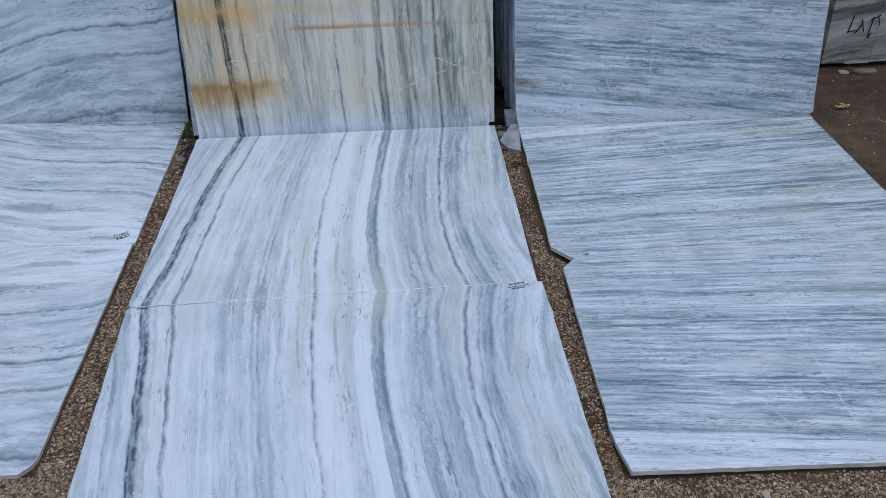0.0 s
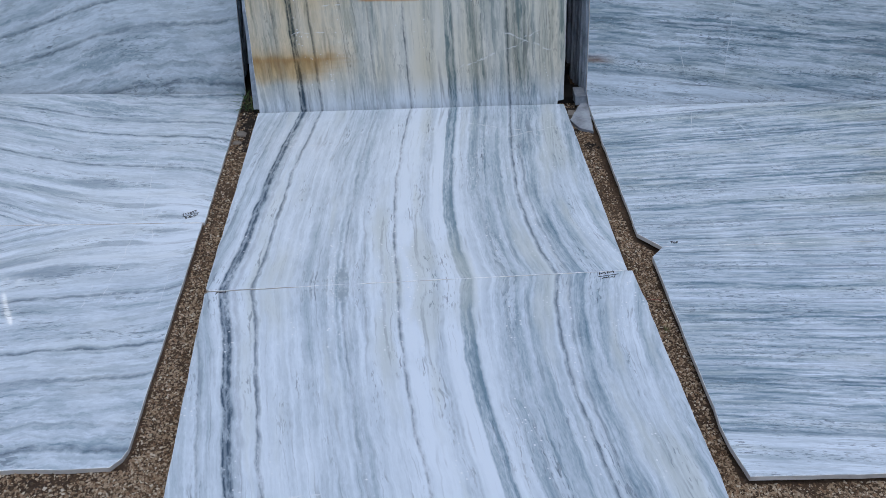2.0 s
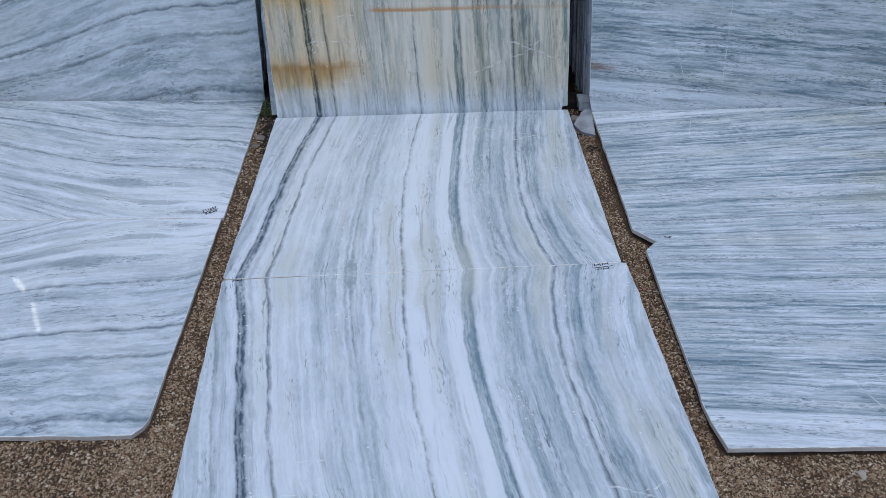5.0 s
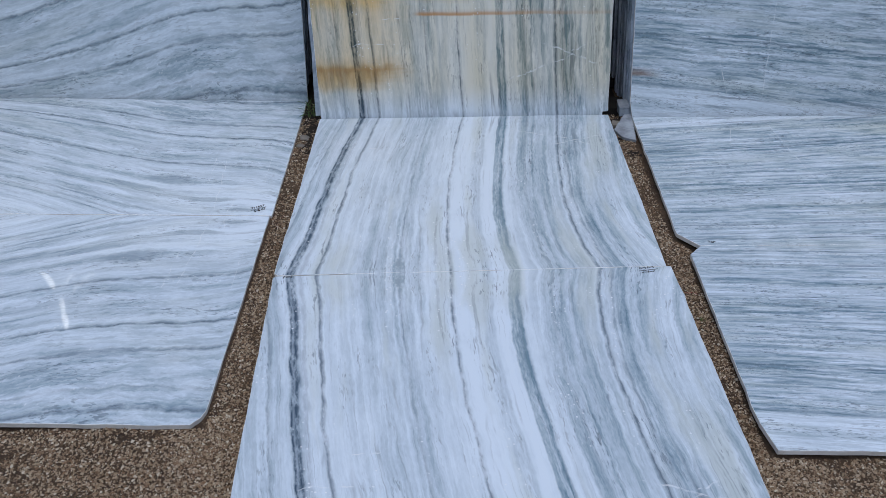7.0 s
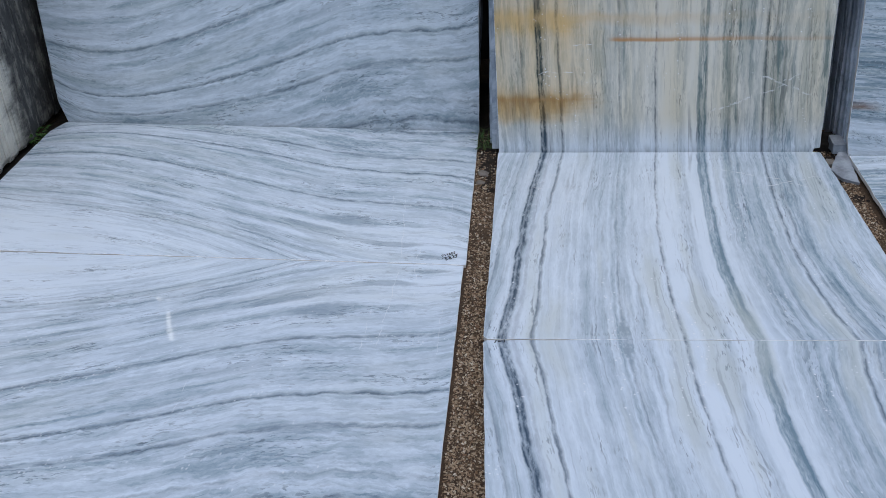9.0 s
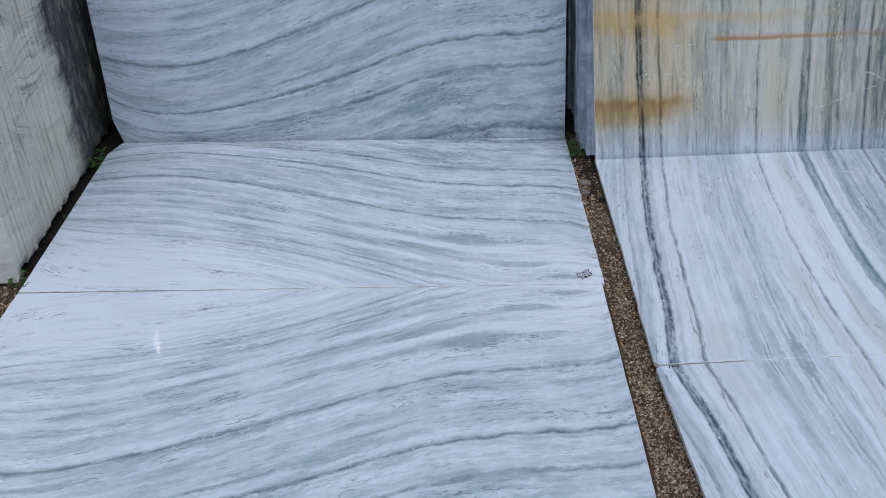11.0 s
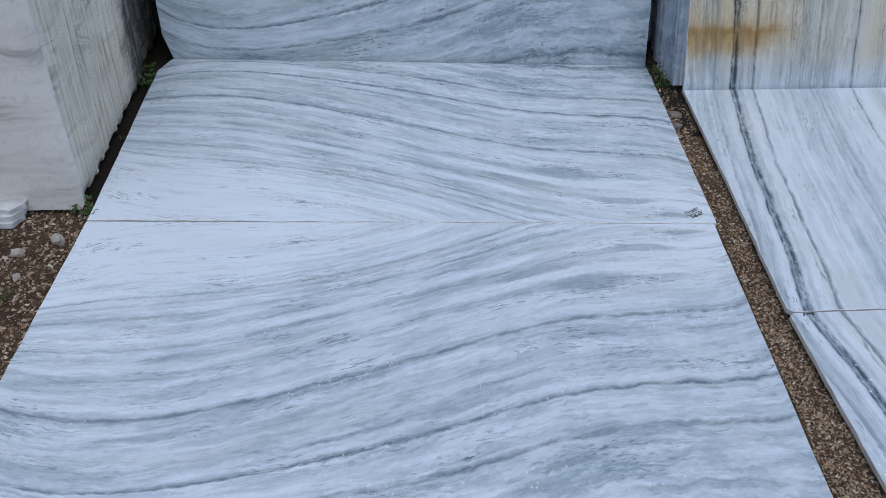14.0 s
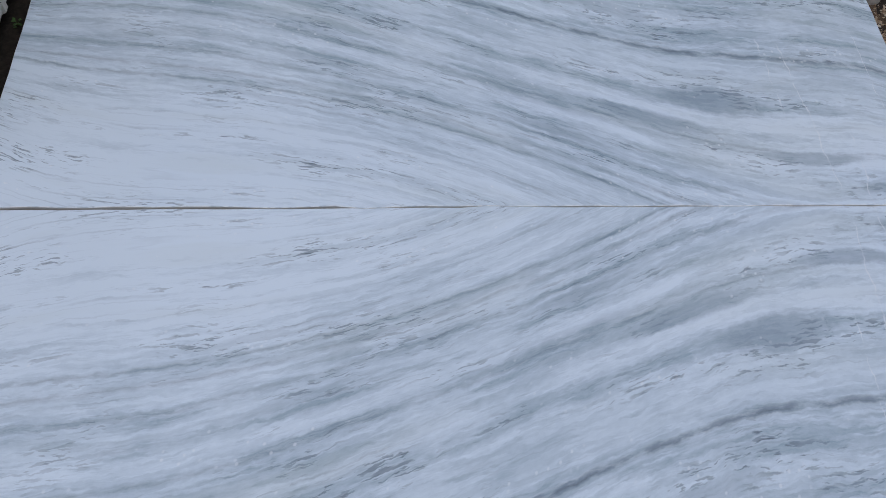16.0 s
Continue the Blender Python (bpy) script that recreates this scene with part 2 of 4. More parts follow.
def iron(n, s, a, sw, colour):
    """Iron stain in the leaning slab: a yellow veil, bands across and one rust line."""
    wav = n.math("ADD", a, n.math("MULTIPLY", n.math("SUBTRACT", n.noise(n.xyz(n.math("MULTIPLY", s, 3.0), a, 5), 2.0, 4.0), 0.5), 0.075))
    veil = n.math("MULTIPLY", n.remap(wav, -0.02, 0.15), n.remap(n.noise(n.xyz(n.math("MULTIPLY", sw, 13.0), n.math("MULTIPLY", a, 1.5), 1), 1.0, 3.0), 0.25, 0.70, 0.70, 1.0))
    colour = n.mix(veil, colour, (1.0, 0.845, 0.63), "MULTIPLY")
    left = n.remap(n.math("ADD", s, n.math("MULTIPLY", n.math("SUBTRACT", n.noise(n.xyz(n.math("MULTIPLY", s, 2.0), n.math("MULTIPLY", a, 9.0), 12), 1.0, 4.0, 0.65), 0.5), 0.34)), 0.46, 0.20)
    gold = n.math("MULTIPLY", n.ramp(wav, [(0, 0), (.10, 0), (.13, .65), (.16, .90), (.195, 1), (.222, .60), (.26, .40), (.34, .35), (.42, .50), (.46, .95), (.52, .9), (.55, .5), (.7, .3)], 0, .7), left)
    gold = n.math("MULTIPLY", gold, n.remap(n.noise(n.xyz(n.math("MULTIPLY", sw, 20.0), n.math("MULTIPLY", a, 5.0), 2), 1.0, 4.0), 0.25, 0.65, 0.65, 1.0))
    colour = n.mix(gold, colour, (1.0, 0.72, 0.36), "MULTIPLY")
    blotch = n.math("MULTIPLY", n.ramp(wav, [(0, 0), (.105, 0), (.135, .45), (.165, .70), (.190, .95), (.202, .85), (.216, .25), (.25, 0), (.7, 0)], 0, .7), left)
    blotch = n.math("MULTIPLY", blotch, n.remap(n.noise(n.xyz(n.math("MULTIPLY", sw, 9.0), n.math("MULTIPLY", a, 7.0), 8), 1.0, 4.0), 0.30, 0.62, 0.30, 0.85))
    blotch = n.math("MULTIPLY", blotch, n.remap(n.noise(n.xyz(n.math("MULTIPLY", sw, 60.0), n.math("MULTIPLY", a, 6.0), 9), 1.0, 4.0, 0.65), 0.30, 0.60, 0.45, 1.0))
    colour = n.mix(blotch, colour, (0.27, 0.155, 0.060))
    low = n.math("MULTIPLY", n.ramp(n.math("ADD", a, 0.0), [(0, 0), (.186, 0), (.194, .18), (.199, .30), (.203, .05), (.24, 0), (.7, 0)], 0, .7), n.remap(s, 0.42, 0.30))
    colour = n.mix(low, colour, (0.42, 0.22, 0.08))
    upper = n.math("MULTIPLY", n.ramp(wav, [(0, 0), (.46, 0), (.485, .45), (.50, .55), (.52, .1), (.7, .2)], 0, .7), n.remap(s, 1.15, 0.2, 0.15, 0.9))
    colour = n.mix(upper, colour, (0.62, 0.42, 0.18))
    line = n.math("MULTIPLY", n.ramp(n.math("ADD", n.math("MULTIPLY", a, 0.82), n.math("MULTIPLY", wav, 0.18)), [(0, 0), (.408, 0), (.414, .85), (.420, .75), (.428, .15), (.44, 0), (.7, 0)], 0, .7), n.math("MULTIPLY", n.remap(s, 0.42, 0.47), n.remap(s, 1.20, 0.55, 0.25, 1.0)))
    colour = n.mix(line, colour, (0.48, 0.23, 0.065))
    return colour


def crack_lines(lines, shake=0.03):
    """Healed white cracks: each goes through (s, a), its direction dx, dy, half length and width."""
    def add(n, s, a, sw, colour):
        for cx, cy, dx, dy, half, width in lines:
            m = math.hypot(dx, dy)
            dx, dy = dx / m, dy / m
            jig = n.math("MULTIPLY", n.math("SUBTRACT", n.noise(n.xyz(s, a, cx * 7), 26.0, 4.0), 0.5), shake)
            px, py = n.math("SUBTRACT", s, cx), n.math("SUBTRACT", a, cy)
            along = n.math("ADD", n.math("MULTIPLY", px, dx), n.math("MULTIPLY", py, dy))
            off = n.math("ABSOLUTE", n.math("ADD", n.math("SUBTRACT", n.math("MULTIPLY", px, dy), n.math("MULTIPLY", py, dx)), jig))
            m1 = n.math("MULTIPLY", n.remap(off, width, width * 0.3), n.remap(n.math("ABSOLUTE", along), half, half * 0.8))
            m1 = n.math("MULTIPLY", m1, n.remap(n.noise(n.xyz(s, a, cy * 9), 45.0, 3.0), 0.38, 0.62, 0.0, 0.55))
            colour = n.mix(m1, colour, (0.80, 0.82, 0.84))
        return colour
    return add


M_CRACKS = crack_lines([(1.06, .255, 1, -.38, .13, .0045), (.96, .205, 1, .36, .17, .004), (1.12, .285, 1, .5, .06, .004), (.24, .30, 1, .03, .07, .003), (.34, .40, 1, .12, .04, .003)])


def blot(n, s, a, cs, ca, rs, ra, soft=0.35):
    """A soft-edged oval patch with a ragged rim."""
    d = n.math("ADD", n.math("POWER", n.math("ABSOLUTE", n.math("DIVIDE", n.math("SUBTRACT", s, cs), rs)), 2.0), n.math("POWER", n.math("ABSOLUTE", n.math("DIVIDE", n.math("SUBTRACT", a, ca), ra)), 2.0))
    rim = n.math("MULTIPLY", n.math("SUBTRACT", n.noise(n.xyz(n.math("MULTIPLY", s, 60.0), n.math("MULTIPLY", a, 30.0), cs), 1.0, 4.0, 0.65), 0.5), 1.8)
    return n.remap(n.math("ADD", d, rim), 1.0 + soft, 1.0 - soft)


def mid_marks(n, s, a, sw, colour):
    tongue = n.math("MULTIPLY", blot(n, sw, a, .472, 1.16, .015, .10, 0.25), n.remap(n.noise(n.xyz(n.math("MULTIPLY", sw, 70.0), n.math("MULTIPLY", a, 30.0), 3), 1.0, 4.0, 0.7), 0.35, 0.6, 0.25, 0.8))
    colour = n.mix(tongue, colour, (0.27, 0.335, 0.39))
    return M_CRACKS(n, s, a, sw, colour)


def left_marks(n, s, a, sw, colour):
    for cs, ca, rs, ra, k in ((.415, -.50, .020, .10, .55), (.50, -.33, .010, .09, .50), (.545, -.20, .008, .06, .55), (.47, -.62, .012, .12, .45), (.56, -.80, .010, .08, .45), (.10, -.45, .012, .10, .45), (.26, -.70, .014, .12, .35)):
        colour = n.mix(n.math("MULTIPLY", blot(n, sw, a, cs, ca, rs, ra, 0.8), k), colour, (0.24, 0.30, 0.36))
    return L_SCRATCH(n, s, a, sw, colour)


def iron_and_cracks(n, s, a, sw, colour):
    return M_CRACKS(n, s, a, sw, iron(n, s, a, sw, colour))


def pale_eye(n, s, a):
    """The pale lens of the folded layers."""
    eye = n.math("MULTIPLY", n.remap(a, -0.95, -1.45), n.remap(s, 0.55, 0.75, 0.0, 0.22))
    side = n.math("MULTIPLY", n.remap(a, -0.75, -0.35), n.remap(s, 0.36, 0.46, 0.0, 0.20))
    return n.math("ADD", eye, side)


def rusty(n, s, a, sw, colour):
    spot = n.math("MULTIPLY", n.ramp(sw, [(0, 0), (.165, 0), (.178, .8), (.19, .6), (.21, 0), (1.2, 0)], 0, 1.2), n.remap(a, 1.45, 1.33))
    return n.mix(spot, colour, (0.17, 0.095, 0.06))


def yellowed(n, s, a, sw, colour):
    spot = n.math("MULTIPLY", n.remap(n.noise(n.xyz(n.math("MULTIPLY", s, 6.0), a, 4), 2.0, 3.0), 0.42, 0.62, 0.0, 0.45), n.remap(a, 1.9, 2.3))
    return n.mix(spot, colour, (0.80, 0.76, 0.58), "MULTIPLY")


L_SCRATCH = crack_lines([(.42, -.31, 1, 0.10, .14, .0016), (.36, -.36, 1, .06, .08, .0014), (.52, -.24, 1, -.08, .07, .0014), (.20, -.80, 1, .05, .06, .0014), (.33, -.15, 1, 0, .08, .0014)])
R_SCRATCH = crack_lines([(.45, 1.87, 1, .03, .32, .0018), (.22, 1.68, 1, -.35, .10, .0018)], 0.008)


def yellowed_scratched(n, s, a, sw, colour):
    return R_SCRATCH(n, s, a, sw, yellowed(n, s, a, sw, colour))


def rusty_scratched(n, s, a, sw, colour):
    return R_SCRATCH(n, s, a, sw, rusty(n, s, a, sw, colour))


mat_mid = marble("marble_upright_layers", M_BANDS, M_VEINS, -.10, 1.30, wob=0.023, ragged=0.0055, seed=1.0, stain=mid_marks, run=15.0, spots=120.0, flecks=0.5, dense=-0.04, veil=0.6, hair=0.6, slivers=0.18, streak=0.20, lamina=0.46, grain=0.36, ink=1.4)
mat_mid_iron = marble("marble_iron_stained", M_BANDS, M_VEINS, -.10, 1.30, wob=0.018, ragged=0.0055, lamina=0.34, seed=1.0, stain=iron_and_cracks, run=18.0, spots=130.0, flecks=0.5, dense=-0.04, streak=0.40, slivers=0.35, hair=0.8, ink=1.6)
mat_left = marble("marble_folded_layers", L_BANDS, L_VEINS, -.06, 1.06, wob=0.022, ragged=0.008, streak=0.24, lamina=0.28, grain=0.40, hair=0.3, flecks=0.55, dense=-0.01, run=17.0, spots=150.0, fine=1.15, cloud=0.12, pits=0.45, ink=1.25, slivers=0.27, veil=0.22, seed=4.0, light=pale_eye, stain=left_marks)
RIGHT = dict(wob=0.014, ragged=0.004, streak=0.32, lamina=0.36, grain=0.36, hair=0.8, flecks=0.62, run=30.0, fine=1.45, dense=0.05, pits=0.3, slivers=0.32, seed=8.0)
mat_right = marble("marble_fine_layers", R_BANDS, R_VEINS, 0.0, 1.15, stain=yellowed_scratched, **RIGHT)
mat_right_up = marble("marble_fine_layers_rusty", R_BANDS, R_VEINS, 0.0, 1.15, stain=rusty_scratched, **RIGHT)


def sawn_edge():
    n = Nodes("sawn_marble_edge")
    p = n.at("Object")
    info = n.tree.nodes.new("ShaderNodeObjectInfo")
    base = n.colours(n.noise(p, 9.0, 6.0, 0.65), [(0.25, (0.36, 0.33, 0.30)), (0.5, (0.62, 0.59, 0.55)), (0.75, (0.76, 0.75, 0.73))])
    base = n.mix(n.remap(n.noise(p, 55.0, 4.0, 0.7), 0.55, 0.75, 0.0, 0.45), base, (0.32, 0.29, 0.26))
    tone = n.remap(info.outputs["Random"], 0.0, 1.0, 0.0, 0.2, False)
    base = n.mix(tone, base, (0.33, 0.32, 0.32))
    n.bump(n.noise(p, 160.0, 4.0, 0.7), 0.5, 0.002)
    return n.done(base, 0.75, 0.3)


def chipped_arris():
    """The bruised white rim of a polished slab."""
    n = Nodes("chipped_marble_rim")
    p = n.at("Object")
    c = n.mix(n.remap(n.noise(p, 30.0, 4.0, 0.65), 0.42, 0.62), (0.84, 0.86, 0.87), (0.50, 0.56, 0.62))
    n.bump(n.noise(p, 240.0, 3.0, 0.7), 0.6, 0.001)
    return n.done(c, 0.6, 0.3)


def stack_marble(name, ramp, drip_colour, drips, warp=0.7, slope=0.0, tone=0.55, freq=11.0):
    """Edges of sawn slabs in a block: the block's veins run on from slab to slab."""
    n = Nodes(name)
    g = n.tree.nodes.new("ShaderNodeNewGeometry")
    info = n.tree.nodes.new("ShaderNodeObjectInfo")
    x, y, z = n.split(g.outputs["Position"])
    flow = n.math("ADD", n.math("ADD", z, n.math("MULTIPLY", x, slope)), n.math("MULTIPLY", n.noise(g.outputs["Position"], 2.0, 4.0), warp))
    st = n.noise(n.xyz(n.math("MULTIPLY", x, 1.5), n.math("MULTIPLY", y, 1.5), n.math("MULTIPLY", flow, freq)), 1.0, 5.0, 0.65)
    base = n.colours(st, ramp)
    drip = n.noise(n.xyz(n.math("MULTIPLY", x, 30.0), n.math("MULTIPLY", y, 45.0), n.math("MULTIPLY", z, 1.5)), 1.0, 4.0, 0.6)
    base = n.mix(n.remap(drip, 0.48, 0.70, 0.0, drips), base, drip_colour)
    base = n.mix(n.remap(info.outputs["Random"], 0, 1, 0.0, tone, False), base, ramp[-1][1])
    base = n.mix(n.remap(n.noise(g.outputs["Position"], 60.0, 4.0, 0.7), 0.5, 0.75, 0.0, 0.35), base, ramp[0][1])
    n.bump(n.noise(g.outputs["Position"], 140.0, 4.0, 0.7), 0.4, 0.002)
    return n.done(base, 0.8, 0.25)


def dirt():
    n = Nodes("brown_dirt")
    p = n.at("Object")
    big, mid, small = n.noise(p, 1.3, 4.0), n.noise(p, 11.0, 5.0, 0.65), n.noise(p, 120.0, 4.0, 0.7)
    c = n.colours(n.math("ADD", n.math("MULTIPLY", big, 0.45), n.math("MULTIPLY", mid, 0.55)), [(0.30, (0.027, 0.018, 0.013)), (0.5, (0.072, 0.049, 0.033)), (0.70, (0.140, 0.098, 0.065))])
    c = n.mix(n.remap(small, 0.52, 0.70, 0.0, 0.7), c, (0.20, 0.15, 0.105))
    c = n.mix(n.remap(n.noise(p, 70.0, 3.0), 0.58, 0.70, 0.0, 0.7), c, (0.045, 0.036, 0.03))
    n.bump(n.math("ADD", mid, n.math("MULTIPLY", small, 0.6)), 0.8, 0.008)
    return n.done(c, 0.95, 0.15)


def gravel_mat():
    n = Nodes("gravel_chips")
    g = n.tree.nodes.new("ShaderNodeNewGeometry")
    c = n.colours(g.outputs["Random Per Island"], [(0.0, (0.045, 0.030, 0.019)), (0.2, (0.112, 0.075, 0.046)), (0.35, (0.225, 0.140, 0.084)), (0.55, (0.310, 0.228, 0.148)), (0.85, (0.420, 0.328, 0.228)), (1.0, (0.64, 0.58, 0.47))])
    c = n.mix(n.remap(n.noise(n.at("Object"), 180.0, 4.0, 0.7), 0.45, 0.75, 0.0, 0.45), c, (0.120, 0.092, 0.070))
    return n.done(c, 0.9, 0.2)


def plain(name, colour, rough, scale=40.0, depth=0.35, spec=0.3):
    n = Nodes(name)
    p = n.at("Object")
    dark = tuple(q * (1 - depth) for q in colour)
    c = n.mix(n.remap(n.noise(p, scale, 5.0, 0.65), 0.3, 0.7), dark, colour)
    n.bump(n.noise(p, scale * 4, 3.0), 0.3, 0.002)
    return n.done(c, rough, spec)


mat_edge, mat_rim, mat_dirt, mat_gravel = sawn_edge(), chipped_arris(), dirt(), gravel_mat()
mat_stack = stack_marble("grey_slab_edges", [(0.30, (0.10, 0.13, 0.17)), (0.42, (0.26, 0.31, 0.37)), (0.55, (0.42, 0.48, 0.55)), (0.75, (0.60, 0.66, 0.72))], (0.16, 0.19, 0.23), 0.6)
def weathered_block():
    """The rough side of an upright block: swirling veins and fine saw lines, near black at its back end."""
    n = Nodes("weathered_slab_edges")
    g = n.tree.nodes.new("ShaderNodeNewGeometry")
    info = n.tree.nodes.new("ShaderNodeObjectInfo")
    p = g.outputs["Position"]
    x, y, z = n.split(p)
    swirl = n.noise(n.xyz(y, n.math("MULTIPLY", z, 1.6), 3.0), 1.5, 2.0, 0.45, 0.7)
    layer = n.noise(n.xyz(n.math("MULTIPLY", swirl, 14.0), n.math("MULTIPLY", z, 1.5), 1.0), 1.0, 4.0, 0.6)
    c = n.colours(layer, [(0.28, (0.62, 0.60, 0.56)), (0.42, (0.74, 0.72, 0.67)), (0.58, (0.82, 0.80, 0.75)), (0.75, (0.86, 0.85, 0.81))])
    lines = n.math("ABSOLUTE", n.math("SUBTRACT", n.noise(n.xyz(n.math("MULTIPLY", swirl, 9.0), 0.0, 7.0), 1.0, 2.0), 0.5))
    vein = n.math("MULTIPLY", n.remap(lines, 0.030, 0.0), n.math("MULTIPLY", n.remap(n.noise(p, 2.6, 4.0), 0.42, 0.62, 0.0, 0.75), n.remap(n.math("SUBTRACT", z, n.math("MULTIPLY", y, 0.35)), 0.34, 0.60)))
    c = n.mix(vein, c, (0.10, 0.10, 0.105))
    saw = n.noise(n.xyz(n.math("MULTIPLY", y, 110.0), n.math("MULTIPLY", z, 2.0), 0.0), 1.0, 3.0, 0.6)
    c = n.mix(n.remap(saw, 0.52, 0.68, 0.0, 0.7), c, (0.90, 0.88, 0.84))
    c = n.mix(n.remap(saw, 0.45, 0.32, 0.0, 0.6), c, (0.42, 0.38, 0.33))
    c = n.mix(n.remap(info.outputs["Random"], 0, 1, 0.0, 0.22, False), c, (0.50, 0.48, 0.46))
    c = n.mix(n.remap(n.noise(p, 45.0, 5.0, 0.7), 0.50, 0.72, 0.0, 0.4), c, (0.46, 0.41, 0.34))
    c = n.mix(1.0, c, (1.0, 0.965, 0.89), "MULTIPLY")
    # streaky near-black tone with a ragged border towards the back end
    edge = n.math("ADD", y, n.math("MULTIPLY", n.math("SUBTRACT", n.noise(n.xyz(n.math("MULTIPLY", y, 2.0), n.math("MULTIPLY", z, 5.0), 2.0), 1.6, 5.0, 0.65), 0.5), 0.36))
    dark_end = n.math("MULTIPLY", n.remap(edge, -0.04, 0.10), n.remap(n.noise(n.xyz(n.math("MULTIPLY", y, 26.0), n.math("MULTIPLY", z, 9.0), 5.0), 1.0, 4.0, 0.7), 0.30, 0.55, 0.70, 0.97))
    c = n.mix(dark_end, c, (0.052, 0.052, 0.052))
    n.bump(n.math("ADD", n.noise(p, 120.0, 4.0, 0.7), saw), 0.4, 0.002)
    return n.done(c, 0.8, 0.25)


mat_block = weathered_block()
mat_block_face = stack_marble("pale_slab_face", [(0.34, (0.44, 0.42, 0.39)), (0.42, (0.74, 0.71, 0.65)), (0.52, (0.86, 0.83, 0.76)), (0.75, (0.88, 0.86, 0.80))], (0.66, 0.60, 0.50), 0.15, 0.22, 0.0, 0.2, 12.0)
mat_far = stack_marble("brown_veined_slab_edges", [(0.36, (0.05, 0.05, 0.055)), (0.44, (0.20, 0.185, 0.17)), (0.54, (0.40, 0.38, 0.35)), (0.70, (0.56, 0.54, 0.51))], (0.20, 0.16, 0.13), 0.12, 0.16, -0.14, 0.25, 24.0)
mat_ink = plain("marker_ink", (0.012, 0.012, 0.016), 0.6, depth=0.2)
mat_wall = plain("gap_blocker_dark", (0.035, 0.036, 0.038), 0.95, 8.0)
mat_leaf = plain("weed_leaf", (0.06, 0.13, 0.03), 0.6, 60.0, 0.5)
mat_stem = plain("weed_stem", (0.10, 0.12, 0.04), 0.7)
mat_dry = plain("dry_leaf", (0.55, 0.42, 0.14), 0.7)
mat_straw = plain("dry_straw", (0.36, 0.29, 0.17), 0.8)
mat_stone = plain("pale_stone", (0.50, 0.46, 0.40), 0.85, 25.0)
mat_dull = plain("dusty_stone", (0.22, 0.20, 0.175), 0.9, 25.0)
mat_pale_grey = plain("pale_grey_marble_offcut", (0.38, 0.42, 0.47), 0.55, 14.0, 0.5)
mat_pale_offcut = plain("pale_marble_offcut", (0.70, 0.72, 0.72), 0.6, 12.0, 0.5)
# near-black soil: the shade of the narrow gaps is in this colour
mat_soil_shade = plain("black_soil_gap_shade", (0.028, 0.022, 0.017), 0.9, 90.0, 0.6, 0.2)
# black of the shaded void under the stacks, put on added bars
mat_void = plain("gap_void_black", (0.018, 0.016, 0.014), 0.9, 20.0, 0.5)
mat_timber = plain("grey_timber", (0.20, 0.16, 0.12), 0.85, 20.0, 0.5)


# ---- building helpers ----
def link_mesh(name, bm, mats, parent=None, label=""):
    me = bpy.data.meshes.new(name)
    bm.to_mesh(me)
    bm.free()
    for m in (mats if isinstance(mats, (list, tuple)) else [mats]):
        me.materials.append(m)
    ob = new(name, me)
    if parent:
        ob.parent = parent
    if label:
        ob["label"] = label
    return ob


def part(name, bm, material, parent, label=""):
    return link_mesh(name, bm, material, parent, label)


def worn(outline, step=0.05, amount=0.0012):
    """The outline with more corners and small unevenness along its sides."""
    out = []
    for (x0, y0), (x1, y1) in zip(outline, outline[1:] + outline[:1]):
        d = math.hypot(x1 - x0, y1 - y0)
        k = max(1, int(d / step))
        nx, ny = (y1 - y0) / d, (x0 - x1) / d
        for i in range(k):
            j = random.uniform(-amount, amount) if i else 0.0
            if i and random.random() < 0.04:
                j = -random.uniform(0.002, 0.005)
            f = i / k
            out.append((x0 + (x1 - x0) * f + nx * j, y0 + (y1 - y0) * f + ny * j))
    return out


